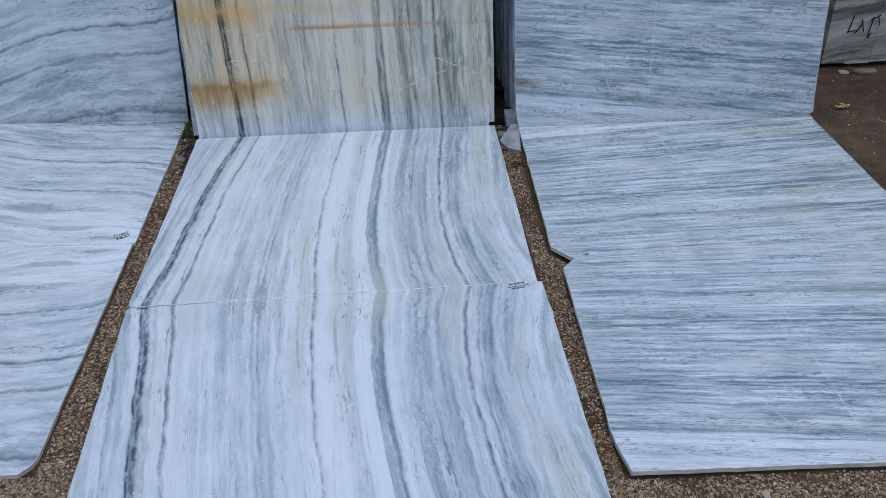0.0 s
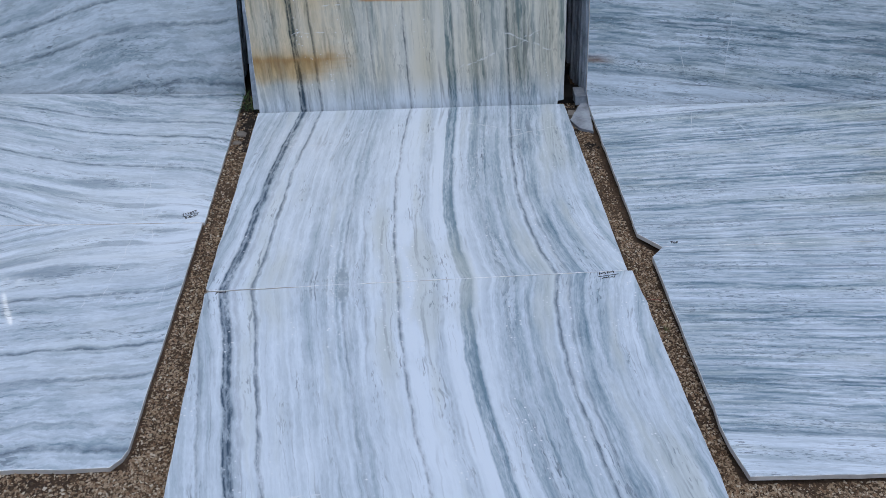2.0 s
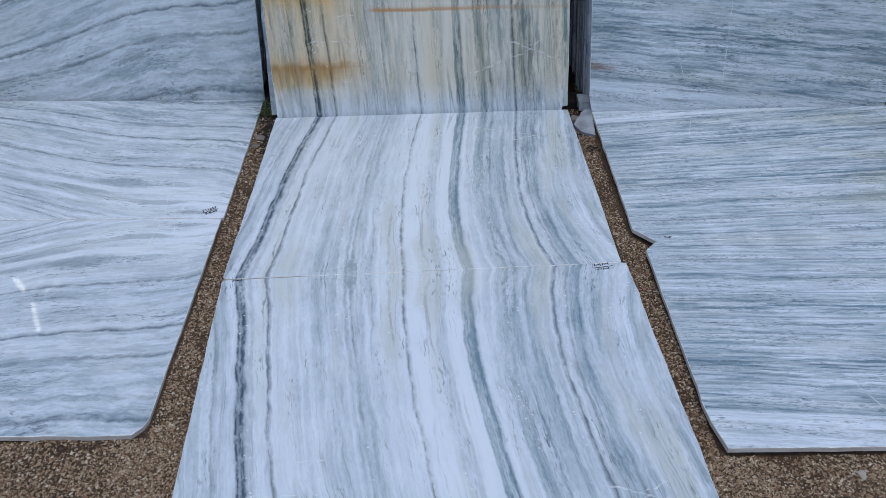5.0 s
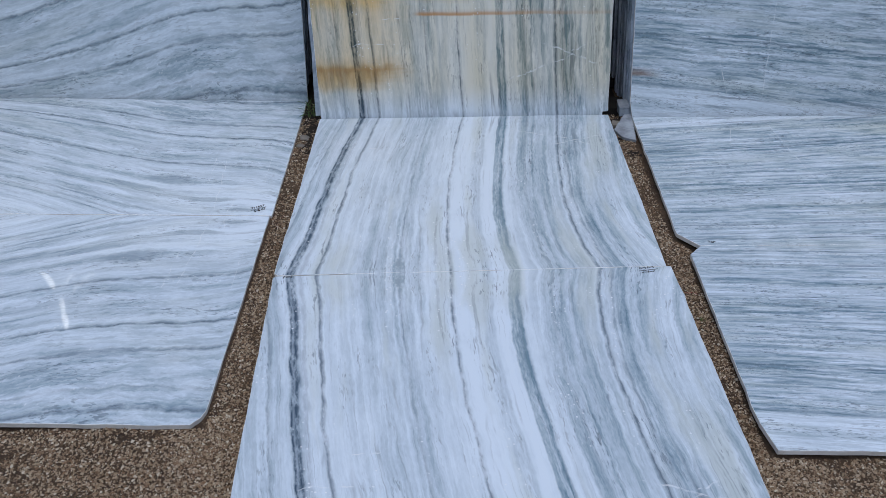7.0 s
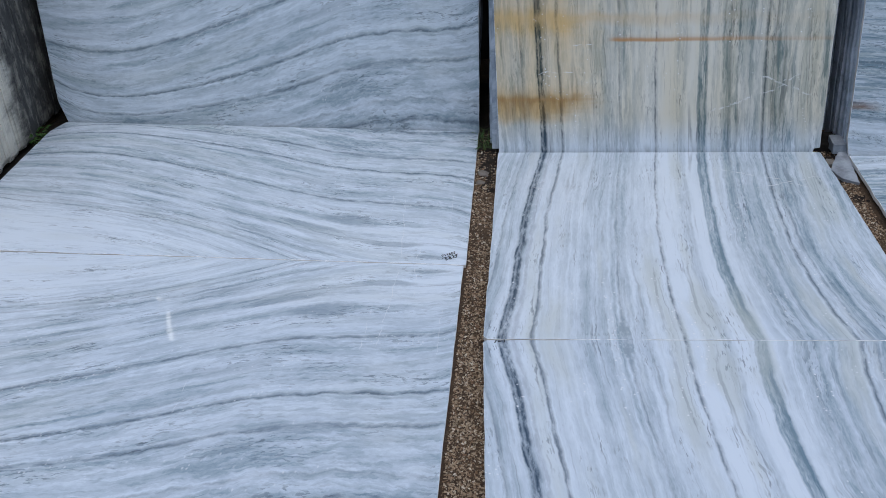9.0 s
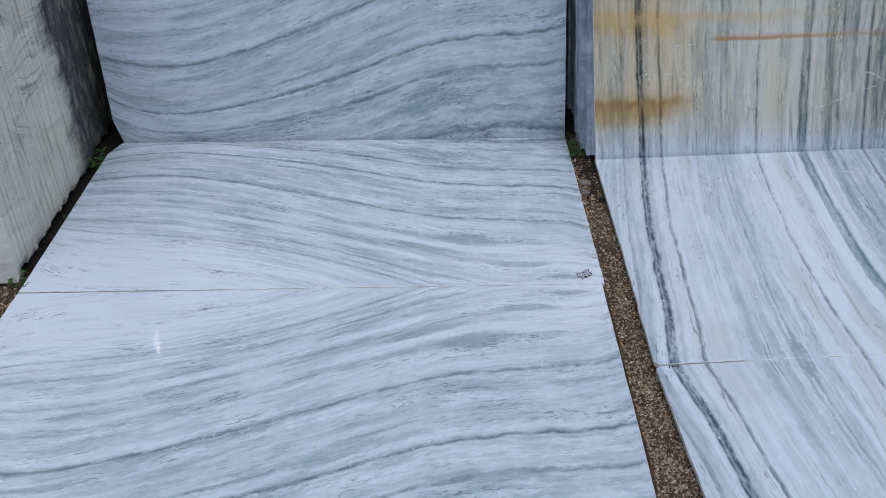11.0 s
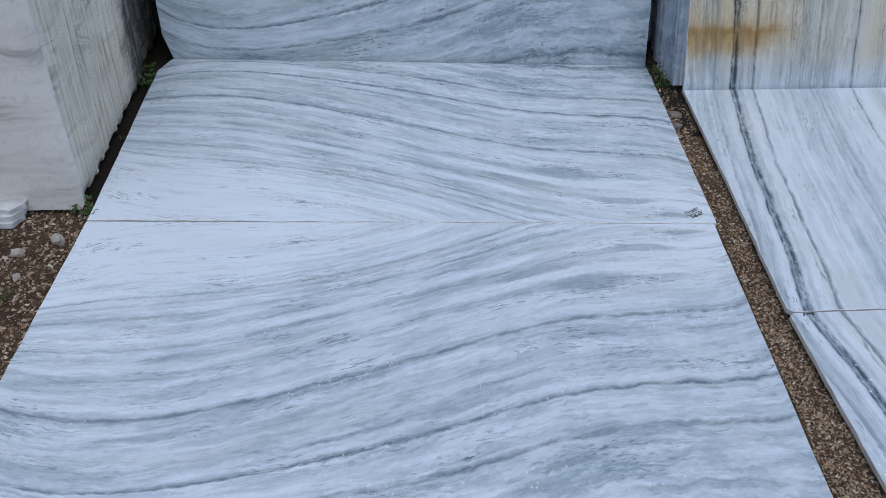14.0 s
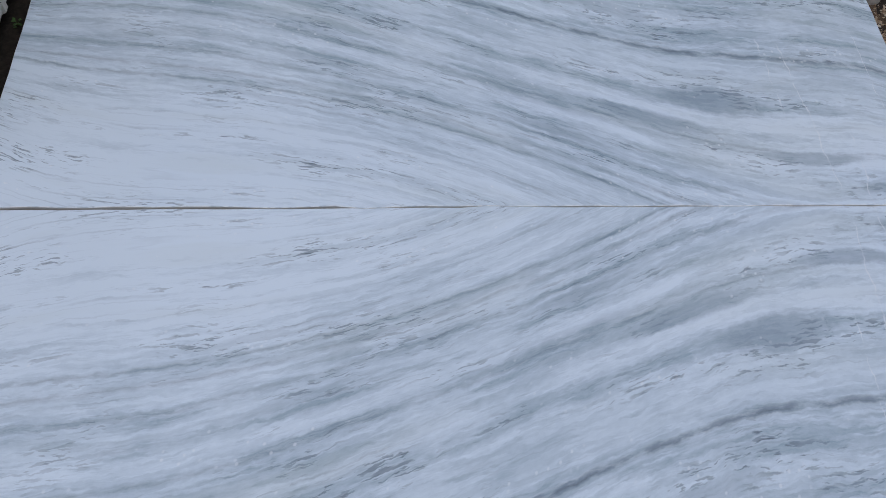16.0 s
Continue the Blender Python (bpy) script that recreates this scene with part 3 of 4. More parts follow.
def slab(outline, matrix, flow, material, label, group, thick=0.0148, cell=0.04):
    """A polished slab: its face in the local plane z = 0, its body below. flow(x, y) gives the place across and along its layers."""
    outline = worn(outline)
    bm = bmesh.new()
    top = bm.faces.new([bm.verts.new((x, y, 0)) for x, y in outline])
    if top.normal.z < 0 or top.calc_area() and sum(a[0] * b[1] - b[0] * a[1] for a, b in zip(outline, outline[1:] + outline[:1])) < 0:
        top.normal_flip()
    bm.normal_update()
    ret = bmesh.ops.extrude_face_region(bm, geom=[top])
    low = [v for v in ret["geom"] if isinstance(v, bmesh.types.BMVert)]
    # the moved copy becomes the face, the first one the back
    for v in low:
        v.co.z += 0.0
    for v in [v for v in bm.verts if v not in set(low)]:
        v.co.z -= thick
    bm.normal_update()
    rim = [e for e in bm.edges if all(abs(v.co.z) < 1e-6 for v in e.verts)]
    bmesh.ops.bevel(bm, geom=rim, offset=0.0012, segments=1, affect="EDGES", clamp_overlap=True)
    xs, ys = [p[0] for p in outline], [p[1] for p in outline]
    for axis, lo, hi in ((0, min(xs), max(xs)), (1, min(ys), max(ys))):
        k = int((hi - lo) / cell)
        for i in range(1, k):
            co, no = [0, 0, 0], [0, 0, 0]
            co[axis], no[axis] = lo + (hi - lo) * i / k, 1
            bmesh.ops.bisect_plane(bm, geom=bm.verts[:] + bm.edges[:] + bm.faces[:], plane_co=co, plane_no=no)
    bmesh.ops.recalc_face_normals(bm, faces=bm.faces)
    uv = bm.loops.layers.uv.new("layers")
    for f in bm.faces:
        f.material_index = 0 if f.normal.z > 0.95 else 2 if f.normal.z > 0.3 else 1
        for l in f.loops:
            l[uv].uv = flow(l.vert.co.x, l.vert.co.y)
    ob = link_mesh("marble_slab", bm, [material, mat_edge, mat_rim])
    ob.matrix_world = matrix
    return tagged(ob, label, "marble slab", group, "thing")


def plate(outline, thick, material, name="marble_slab"):
    """A plain slab for the stacks, its face at local z = 0."""
    bm = bmesh.new()
    n = len(outline)
    a = [bm.verts.new((x, y, 0)) for x, y in outline]
    b = [bm.verts.new((x, y, -thick)) for x, y in outline]
    bm.faces.new(a), bm.faces.new(b[::-1])
    for i in range(n):
        bm.faces.new((a[i], b[i], b[(i + 1) % n], a[(i + 1) % n]))
    bmesh.ops.recalc_face_normals(bm, faces=bm.faces)
    return link_mesh(name, bm, material)


def bars(specs, z=0.0006):
    """Thin ink strokes: centre x, y, length, width, angle."""
    bm = bmesh.new()
    for x, y, l, w, ang in specs:
        m = Matrix.Translation((x, y, z)) @ Matrix.Rotation(radians(ang), 4, "Z") @ Matrix.Diagonal((l, w, 0.0006, 1))
        bmesh.ops.create_cube(bm, size=1.0, matrix=m)
    return bm


def lettering(text, size, x, y, turn, parent):
    """Handwriting with the built-in font, as one flat mesh on a slab's face."""
    cu = bpy.data.curves.new("writing", "FONT")
    cu.body, cu.size, cu.extrude, cu.shear, cu.offset = text, size, 0.0003, 0.15, 0.0003
    cu.align_x, cu.align_y = "CENTER", "CENTER"
    tmp = new("writing_curve", cu)
    me = bpy.data.meshes.new_from_object(tmp.evaluated_get(bpy.context.evaluated_depsgraph_get()))
    bpy.data.objects.remove(tmp)
    bpy.data.curves.remove(cu)
    me.materials.clear()
    me.materials.append(mat_ink)
    ob = new("writing", me)
    ob.parent = parent
    ob.matrix_basis = pose(x, y, 0.0008, 0, 0, turn)
    ob["label"] = "black marker handwriting"
    return ob


# ---- ground ----
TOP = 0.030


def lie(x, y):
    """The height of the uneven dirt."""
    return -0.001 + 0.005 * noise.noise((x * 3.0, y * 3.0, 0)) + 0.004 * noise.noise((x * 11, y * 11, 5))


def ground():
    def axis(lo, hi, step):
        near = list(np.arange(lo, hi + 1e-6, step))
        far, d = [], step
        while sum(far) < 600:
            d *= 1.5
            far.append(d)
        c = np.cumsum(far)
        return np.array(list(lo - c[::-1]) + near + list(hi + c))
    xs, ys = axis(-3.2, 3.6, 0.04), axis(-3.0, 1.4, 0.04)
    verts = []
    for y in ys:
        for x in xs:
            verts.append((x, y, lie(x, y) if abs(x) < 6 and abs(y) < 6 else -0.001))
    w = len(xs)
    faces = [(j * w + i, j * w + i + 1, (j + 1) * w + i + 1, (j + 1) * w + i) for j in range(len(ys) - 1) for i in range(w - 1)]
    me = bpy.data.meshes.new("ground")
    me.from_pydata(verts, [], faces)
    me.materials.append(mat_dirt)
    me.polygons.foreach_set("use_smooth", [True] * len(me.polygons))
    return tagged(new("ground", me), "bare brown dirt yard with loose gravel", "ground", kind="structure")


ground()

# ---- flat slabs on the ground ----
M_LEN = 1.16


def mid_flow(u, v, bend=1.0):
    d = 0.232 * v - 0.142 * v * v + 0.064 * v ** 3 + u * (-0.109 * v + 0.212 * v * v - 0.203 * v ** 3)
    return (u + bend * d, v)


LEFT_FOLD = ((1.2397, -0.2787, -5.9403, 3.5921), (-7.5397, 1.7326, 30.6785, -16.5501), (21.5576, -18.666, -55.439, 30.914), (-33.6332, 39.8521, 38.6607, -24.8231),
             (26.4667, -32.8957, 1.421, 1.1281), (-8.1113, 9.5686, -9.1227, 5.7485))


def left_flow(u, v):
    x = (max(u, -1.87) + 1.85) / 1.8
    return (v + sum(c * x ** (i + 1) * v ** j for i, row in enumerate(LEFT_FOLD) for j, c in enumerate(row)), u)


def right_flow(u, v):
    return (v + 0.12 * (u - 1.3) * (1 - 0.95 * v), u)


def right_fold(x):
    return -0.030 - 0.0180 * (x - 1.314)


def right_seam(x):
    return -1.038 - 0.028 * (x - 1.322)


def near_layer(v):
    return v - 0.128 * (1 - v)


FLAT = "flat slabs laid on the ground"
flat = pose(0, 0, TOP)
mid_far = slab([(0.002, -0.015), (1.195, -0.015), (1.218, -0.018), (1.202, -0.650), (1.187, -1.153), (-0.034, -1.1625), (-0.045, -1.150), (-0.024, -0.665)], flat, lambda x, y: mid_flow(x, -y), mat_mid,
               "white marble slab with grey lengthwise veins, lying on gravel", FLAT)
mid_near = slab([(-0.046, -1.176), (-0.036, -1.1675), (0.40, -1.1605), (1.201, -1.1535), (1.197, -1.716), (1.194, -2.305), (-0.026, -2.318), (-0.037, -1.684)], flat, lambda x, y: mid_flow(x, 2 * M_LEN + y), mat_mid,
                "white marble slab with grey lengthwise veins, book-matched, on gravel", FLAT)
LEFT_BAY = pose(0, 0.2265, 0.0105, 0, 1.2, -0.9)
LEFT_LEN = 0.9995
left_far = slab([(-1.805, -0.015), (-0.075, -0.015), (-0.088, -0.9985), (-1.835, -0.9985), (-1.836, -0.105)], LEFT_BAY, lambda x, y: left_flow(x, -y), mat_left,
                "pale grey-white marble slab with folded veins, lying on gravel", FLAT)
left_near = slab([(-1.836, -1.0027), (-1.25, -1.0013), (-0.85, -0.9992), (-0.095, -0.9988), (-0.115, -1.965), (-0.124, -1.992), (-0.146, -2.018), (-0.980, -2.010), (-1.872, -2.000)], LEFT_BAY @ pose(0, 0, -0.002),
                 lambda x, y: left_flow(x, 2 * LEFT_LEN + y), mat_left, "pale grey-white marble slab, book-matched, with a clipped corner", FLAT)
right_far = slab([(1.316, -0.046), (2.566, -0.069), (2.560, -0.098), (2.528, -1.072), (1.325, -1.0385), (1.268, -0.962)], flat, lambda x, y: right_flow(x, right_fold(x) - y), mat_right,
                 "blue-grey finely streaked marble slab, lying on gravel", FLAT)
right_near = slab([(1.327, -1.0398), (2.526, -1.0735), (2.500, -2.008), (1.868, -1.973), (1.263, -1.942), (1.250, -1.850), (1.256, -1.658), (1.281, -1.089)], flat,
                  lambda x, y: right_flow(x, near_layer((right_fold(x) - right_seam(x)) - (right_seam(x) - y))), mat_right, "blue-grey streaked marble slab with a broken notch", FLAT)

# handwriting on the slabs
lettering("711657", 0.017, -0.146, -0.942, 30, left_far)
lettering("5-8-67", 0.017, -0.136, -0.962, 30, left_far)
part("underline", bars([(-0.141, -0.952, 0.058, 0.0018, 30)]), mat_ink, left_far, "black marker line")
lettering("ToP", 0.015, 1.368, -1.020, -8, right_far)
marks = [(1.100 + 0.0085 * i, -1.1635 + 0.0012 * i, 0.011, 0.0032, (80, 20, 100, 70, 15, 95)[i]) for i in range(6)]
marks += [(1.106 + 0.0085 * i, -1.186 + 0.0012 * i, 0.010, 0.0030, (30, 5, 85, 10, 60)[i]) for i in range(5)]
part("writing", bars(marks), mat_ink, mid_near, "illegible black marker writing")
part("underline", bars([(1.124, -1.174, 0.064, 0.0024, 9)]), mat_ink, mid_near, "black marker line")
part("writing", bars([(-0.012 + 0.012 * i, -1.1755 + 0.002 * i, 0.012, 0.0030, (70, 10, 95)[i]) for i in range(3)]), mat_ink, mid_near, "illegible black marker writing")
part("writing", bars([(-1.828 + 0.003 * i, -0.972 + 0.010 * i, 0.010, 0.0022, (20, 75, 10)[i]) for i in range(3)]), mat_ink, left_far, "illegible black marker writing")

# ---- leaning stacks ----
LEAN_BACK = 12.5
STACK = "leaning stack of marble slabs"


def leaning(base, outline, flow, material, label, group, count, back_label, inset=0.03):
    """The front slab of a stack and the slabs behind it. Local x runs along the foot, y up the slab."""
    m = base @ pose(0, 0, 0, 90 - LEAN_BACK)
    slab(outline, m, flow, material, label, group)
    z = -0.0185
    left, right = min(p[0] for p in outline), max(p[0] for p in outline)
    # the rear slabs are unseen extras that close off light between the stacks
    for i in range(count):
        th = random.uniform(0.016, 0.019)
        a, b = random.uniform(-0.012, 0.012), random.uniform(-0.012, 0.012)
        h = max(p[1] for p in outline) + random.uniform(-0.03, 0.02)
        # each slab stands on the ground behind the one before it
        foot = 0.006 + z * math.tan(radians(LEAN_BACK)) + random.uniform(0.0, 0.006)
        pts = worn([(left + inset + a, foot), (right - 0.03 + b, foot), (right - 0.01 + b, h), (left + inset - 0.018 + a, h)], 0.12, 0.003)
        ob = plate(pts, th, mat_stack)
        ob.matrix_world = m @ pose(0, 0, z)
        tagged(ob, back_label, "marble slab", group, "thing")
        z -= th + random.uniform(0.0006, 0.002)


leaning(pose(0, 0, TOP), [(0.006, -0.022), (1.193, -0.022), (1.198, 0.006), (1.221, 0.010), (1.212, 1.16), (-0.046, 1.16)], lambda x, y: mid_flow(x, y, 0.45), mat_mid_iron,
        "yellow iron-stained white marble slab with rust line, leaning", "middle " + STACK, 40, "white marble slab leaning in a stack, only its edge showing")
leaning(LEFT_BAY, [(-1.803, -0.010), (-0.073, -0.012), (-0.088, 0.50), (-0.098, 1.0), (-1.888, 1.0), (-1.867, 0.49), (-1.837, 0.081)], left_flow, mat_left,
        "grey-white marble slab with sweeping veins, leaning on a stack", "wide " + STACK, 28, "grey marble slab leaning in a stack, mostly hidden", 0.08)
leaning(pose(0, right_fold(0), TOP, 0, 0, -1.03), [(1.322, -0.022), (2.566, -0.022), (2.590, 0.45), (2.612, 0.98), (1.288, 0.98), (1.300, 0.50), (1.306, 0.06)], right_flow, mat_right_up,
        "blue-grey streaked marble slab with rust mark, leaning", "streaked " + STACK, 40, "blue-grey marble slab leaning in a stack, its rough edge showing")

# unseen wall, added to back the stacks and keep light out of their gaps
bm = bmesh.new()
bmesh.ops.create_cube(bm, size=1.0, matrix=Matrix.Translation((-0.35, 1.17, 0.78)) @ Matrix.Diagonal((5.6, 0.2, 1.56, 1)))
tagged(link_mesh("wall_north", bm, mat_wall), "added unseen dark wall that keeps the stack gaps dark", "wall", kind="structure")


def upright_block(x_face, y_front, y_back, x_far, height, group, label):
    """Slabs standing upright one behind the other, their sawn edges in one rough face."""
    y = y_front
    while y < y_back:
        th = random.uniform(0.015, 0.020)
        off = random.uniform(-0.0022, 0.0022) - (0.018 if y > 0.16 else 0.0)
        foot = 0.026 + 0.012 * noise.noise((y * 9.0, 0, 4)) + random.uniform(-0.004, 0.006)
        if y == y_front:
            foot, off = 0.012, 0.004
        pts = worn([(x_far, foot), (x_face + off - 0.01, foot), (x_face + off, foot + random.uniform(0.005, 0.03)), (x_face + off * 0.5, height + random.uniform(-0.05, 0.05)), (x_far, height)], 0.10, 0.0025)
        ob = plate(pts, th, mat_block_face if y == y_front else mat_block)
        ob.matrix_world = pose(0, y, 0) @ pose(0, 0, 0, 90)
        tagged(ob, label, "marble slab", group, "thing")
        y += th + random.choice((0.0004, 0.0006, 0.001, 0.002))


upright_block(-1.892, -0.642, 0.62, -3.0, 1.15, "upright block of weathered slabs", "weathered grey marble slab standing in an upright stack")
# unseen black bars added under the leaning stacks, standing in for the dark void
for x, y, l in ((1.27, 0.10, 2.5), (1.27, 0.40, 2.5), (-0.97, 0.36, 1.6), (-0.97, 0.62, 1.6)):
    bm = bmesh.new()
    bmesh.ops.create_cube(bm, size=1.0, matrix=Matrix.Diagonal((l, 0.11, 0.040, 1)))
    bmesh.ops.bevel(bm, geom=bm.edges[:], offset=0.004, segments=1, affect="EDGES")
    ob = link_mesh("timber", bm, mat_void)
    ob.matrix_world = pose(x, y, 0.016)
    tagged(ob, "added black bar in place of the dark void under the leaning slabs", "timber")

# timbers under the block
for y in (-0.45, 0.25):
    bm = bmesh.new()
    bmesh.ops.create_cube(bm, size=1.0, matrix=Matrix.Diagonal((1.0, 0.10, 0.024, 1)))
    bmesh.ops.bevel(bm, geom=bm.edges[:], offset=0.003, segments=1, affect="EDGES")
    ob = link_mesh("timber", bm, mat_timber)
    ob.matrix_world = pose(-2.45, y, 0.010)
    tagged(ob, "grey timber under the standing slabs", "timber")

# far block beyond the streaked stack
x = 2.885
while x < 3.75:
    th = random.choice((0.045, 0.06, 0.09, 0.12))
    foot = random.uniform(0.018, 0.034)
    front = 0.52 + random.uniform(-0.004, 0.004)
    pts = worn([(front, foot), (1.5, foot), (1.5, 0.95), (front + 0.01, 0.95)], 0.14, 0.003)
    ob = plate(pts, th, mat_far)
    ob.matrix_world = pose(x + th, 0, 0) @ pose(0, 0, 0, 90, 0, 90)
    tagged(ob, "thick weathered brown-grey marble slab standing in a far stack", "marble slab", "far block of upright slabs", "thing")
    x += th + random.choice((0.0003, 0.0004, 0.0005, 0.0016))

# ink strokes on the far block
bm = bmesh.new()
for sx, sz, l, ang in ((2.985, 0.22, 0.09, 80), (3.00, 0.185, 0.05, 5), (3.03, 0.20, 0.06, 60), (3.045, 0.21, 0.07, 110), (3.085, 0.20, 0.10, 85), (3.10, 0.245, 0.05, 30), (3.12, 0.23, 0.05, 110), (3.09, 0.16, 0.03, 70)):
    m = Matrix.Translation((sx, 0.513, sz)) @ Matrix.Rotation(radians(-ang), 4, "Y") @ Matrix.Diagonal((l, 0.004, 0.0035, 1))
    bmesh.ops.create_cube(bm, size=1.0, matrix=m)
far_slabs = [o for o in bpy.data.objects if o.get("group") == "far block of upright slabs"]
ink = part("writing", bm, mat_ink, far_slabs[1], "illegible black marker strokes")
ink.matrix_parent_inverse = far_slabs[1].matrix_basis.inverted()

# ---- gravel ----
SLABS = [[(0.0, 0.4), (1.22, 0.4), (1.20, -2.31), (-0.04, -2.32)], [(-1.80, 0.5), (-0.07, 0.5), (-0.10, -0.77), (-0.14, -1.79), (-1.92, -1.75), (-1.86, -0.75)],
         [(1.31, 0.4), (2.57, 0.4), (2.50, -2.0), (1.25, -1.94), (1.28, -1.09), (1.32, -1.04), (1.26, -0.96)]]


def inside(x, y, poly):
    hit = False
    for (x0, y0), (x1, y1) in zip(poly, poly[1:] + poly[:1]):
        if (y0 > y) != (y1 > y) and x < (x1 - x0) * (y - y0) / (y1 - y0) + x0:
            hit = not hit
    return hit


def gravel(name, regions, label):
    """Loose angular chips, each its own island, kept clear of the slabs."""
    rng = random.Random(5)
    verts, faces = [], []
    for x0, x1, y0, y1, count, smin, smax in regions:
        for _ in range(count):
            x, y = rng.uniform(x0, x1), rng.uniform(y0, y1)
            if any(inside(x, y, p) for p in SLABS):
                continue
            if x1 - x0 > 0.5:
                rim = min(x - x0 if x0 < -1 else 1, x1 - x if x1 > 1 else 1, y - y0, y1 - y if y1 > 0.5 else 1) / 0.35 + 0.5 * noise.noise((x * 4, y * 4, 2))
                if rim < rng.random():
                    continue
            if noise.noise((x * 5, y * 5, 9)) < -0.22 and rng.random() < 0.6:
                continue
            if x1 - x0 < 0.5 and rng.random() < 0.12 + 0.30 * (y + 1.3):
                continue
            r = smin + (smax - smin) * rng.random() ** 1.8
            a = rng.uniform(0, 6.28)
            e, h = rng.uniform(0.40, 0.8), rng.uniform(0.35, 0.8)
            i = len(verts)
            z = lie(x, y) + r * 0.10
            k = 4
            for j in range(k):
                t = a + 6.283 * j / k + rng.uniform(-0.3, 0.3)
                q = r * rng.uniform(0.75, 1.1)
                u, v = q * math.cos(t), q * e * math.sin(t)
                verts.append((x + u * math.cos(a) - v * math.sin(a), y + u * math.sin(a) + v * math.cos(a), z + rng.uniform(-0.25, 0.40) * r))
            verts.append((x + rng.uniform(-0.4, 0.4) * r, y + rng.uniform(-0.4, 0.4) * r, z + r * h))
            verts.append((x, y, z - r * h * 0.6))
            for j in range(k):
                faces.append((i + j, i + (j + 1) % k, i + k))
                faces.append((i + (j + 1) % k, i + j, i + k + 1))
    me = bpy.data.meshes.new(name)
    me.from_pydata(verts, [], faces)
    me.materials.append(mat_gravel)
    return tagged(new(name, me), label, "gravel", kind="stuff")


gravel("gravel", [(-0.20, 0.02, -2.35, 0.28, 44000, 0.0018, 0.0068), (1.15, 1.36, -2.4, 0.10, 42000, 0.0018, 0.0066), (-1.75, 0.0, -2.75, -1.72, 130000, 0.0020, 0.0070),
                  (1.16, 2.6, -2.75, -1.9, 92000, 0.0020, 0.0070), (-2.95, -1.82, -2.0, -0.45, 32000, 0.0024, 0.0095), (-1.92, -1.78, -0.7, 0.35, 900, 0.002, 0.007),
                  (2.5, 3.6, -1.0, 1.0, 900, 0.002, 0.009)], "brown and tan gravel chips scattered on dirt")


# ---- dark soil in the gaps, blackened to stand in for their shade ----
def soil_bed(ends, width, label, height=0.010, fade=4.0):
    """A low uneven bed of dark soil along a line, gap shade in its colour, thinning out at both ends and sides."""
    (x0, y0), (x1, y1) = ends
    bm = bmesh.new()
    rows, across = 70, 9
    grid = []
    for i in range(rows + 1):
        f = i / rows
        row = []
        for k in range(across + 1):
            g = k / across * 2 - 1
            x, y = x0 + (x1 - x0) * f + g * width / 2, y0 + (y1 - y0) * f
            rim = min(1.0, f * fade) * (1 - 0.5 * g ** 4)
            h = height * rim + 0.004 * noise.noise((x * 60, y * 60, 3)) + 0.006 * noise.noise((x * 17, y * 17, 8)) - 0.006 * (1 - rim)
            row.append(bm.verts.new((x, y, lie(x, y) + h)))
        grid.append(row)
    for r0, r1 in zip(grid, grid[1:]):
        for k in range(across):
            f = bm.faces.new((r0[k], r0[k + 1], r1[k + 1], r1[k]))
            f.smooth = True
    return tagged(link_mesh("soil_bed", bm, mat_soil_shade), label, "soil", kind="stuff")


soil_bed(((-0.062, -0.75), (-0.035, 0.75)), 0.13, "dark soil with gap shade in its colour, between two slabs", 0.0068, 1.2)
soil_bed(((1.238, -0.80), (1.255, 0.75)), 0.13, "dark soil with gap shade in its colour, between two slabs", 0.0068, 1.2)
soil_bed(((-1.885, -0.80), (-1.850, 0.60)), 0.13, "dark soil with gap shade in its colour, by the upright stack")


# ---- small things ----
def stone(x, y, z, size, material, label, name="stone", seed=0, flat=0.6):
    bm = bmesh.new()
    bmesh.ops.create_icosphere(bm, subdivisions=2, radius=1.0)
    for v in bm.verts:
        q = 1 + 0.35 * noise.noise(v.co * 1.3 + Vector((seed, 0, 0))) + 0.1 * noise.noise(v.co * 4 + Vector((seed, 3, 0)))
        v.co = Vector((v.co.x * size[0], v.co.y * size[1], v.co.z * size[2])) * q
        v.co.z = max(v.co.z, -size[2] * flat)
    ob = link_mesh(name, bm, material)
    ob.matrix_world = pose(x, y, z + size[2] * flat - 0.001, 0, 0, seed * 40)
    return tagged(ob, label, "stone")


def chunk(outline, thick, x, y, z, tilt, turn, material, name, label, category):
    """A broken flat piece with an uneven rim."""
    bm = bmesh.new()
    pts = worn(outline, 0.02, 0.002)
    a = [bm.verts.new((px, py, thick + random.uniform(-0.001, 0.001))) for px, py in pts]
    c = [bm.verts.new((px + random.uniform(-0.003, 0.003), py + random.uniform(-0.003, 0.003), 0)) for px, py in pts]
    bm.faces.new(a), bm.faces.new(c[::-1])
    for i in range(len(pts)):
        bm.faces.new((a[i], c[i], c[(i + 1) % len(pts)], a[(i + 1) % len(pts)]))
    bmesh.ops.recalc_face_normals(bm, faces=bm.faces)
    ob = link_mesh(name, bm, material)
    ob.matrix_world = pose(x, y, z, tilt[0], tilt[1], turn)
    return tagged(ob, label, category)


chunk([(-0.056, -0.077), (-0.035, -0.147), (0.015, -0.180), (0.043, 0.048), (0.027, 0.083)], 0.016, 1.280, -0.050, 0.004, (2, -2), 0, mat_pale_grey, "marble_offcut", "broken grey marble piece lying between two slabs", "marble offcut")
chunk([(-0.030, -0.030), (0.026, -0.036), (0.030, 0.034), (-0.022, 0.040)], 0.040, 1.298, 0.036, 0.018, (6, -4), 4, mat_pale_grey, "marble_offcut", "pale broken marble lump at the foot of a stack", "marble offcut")
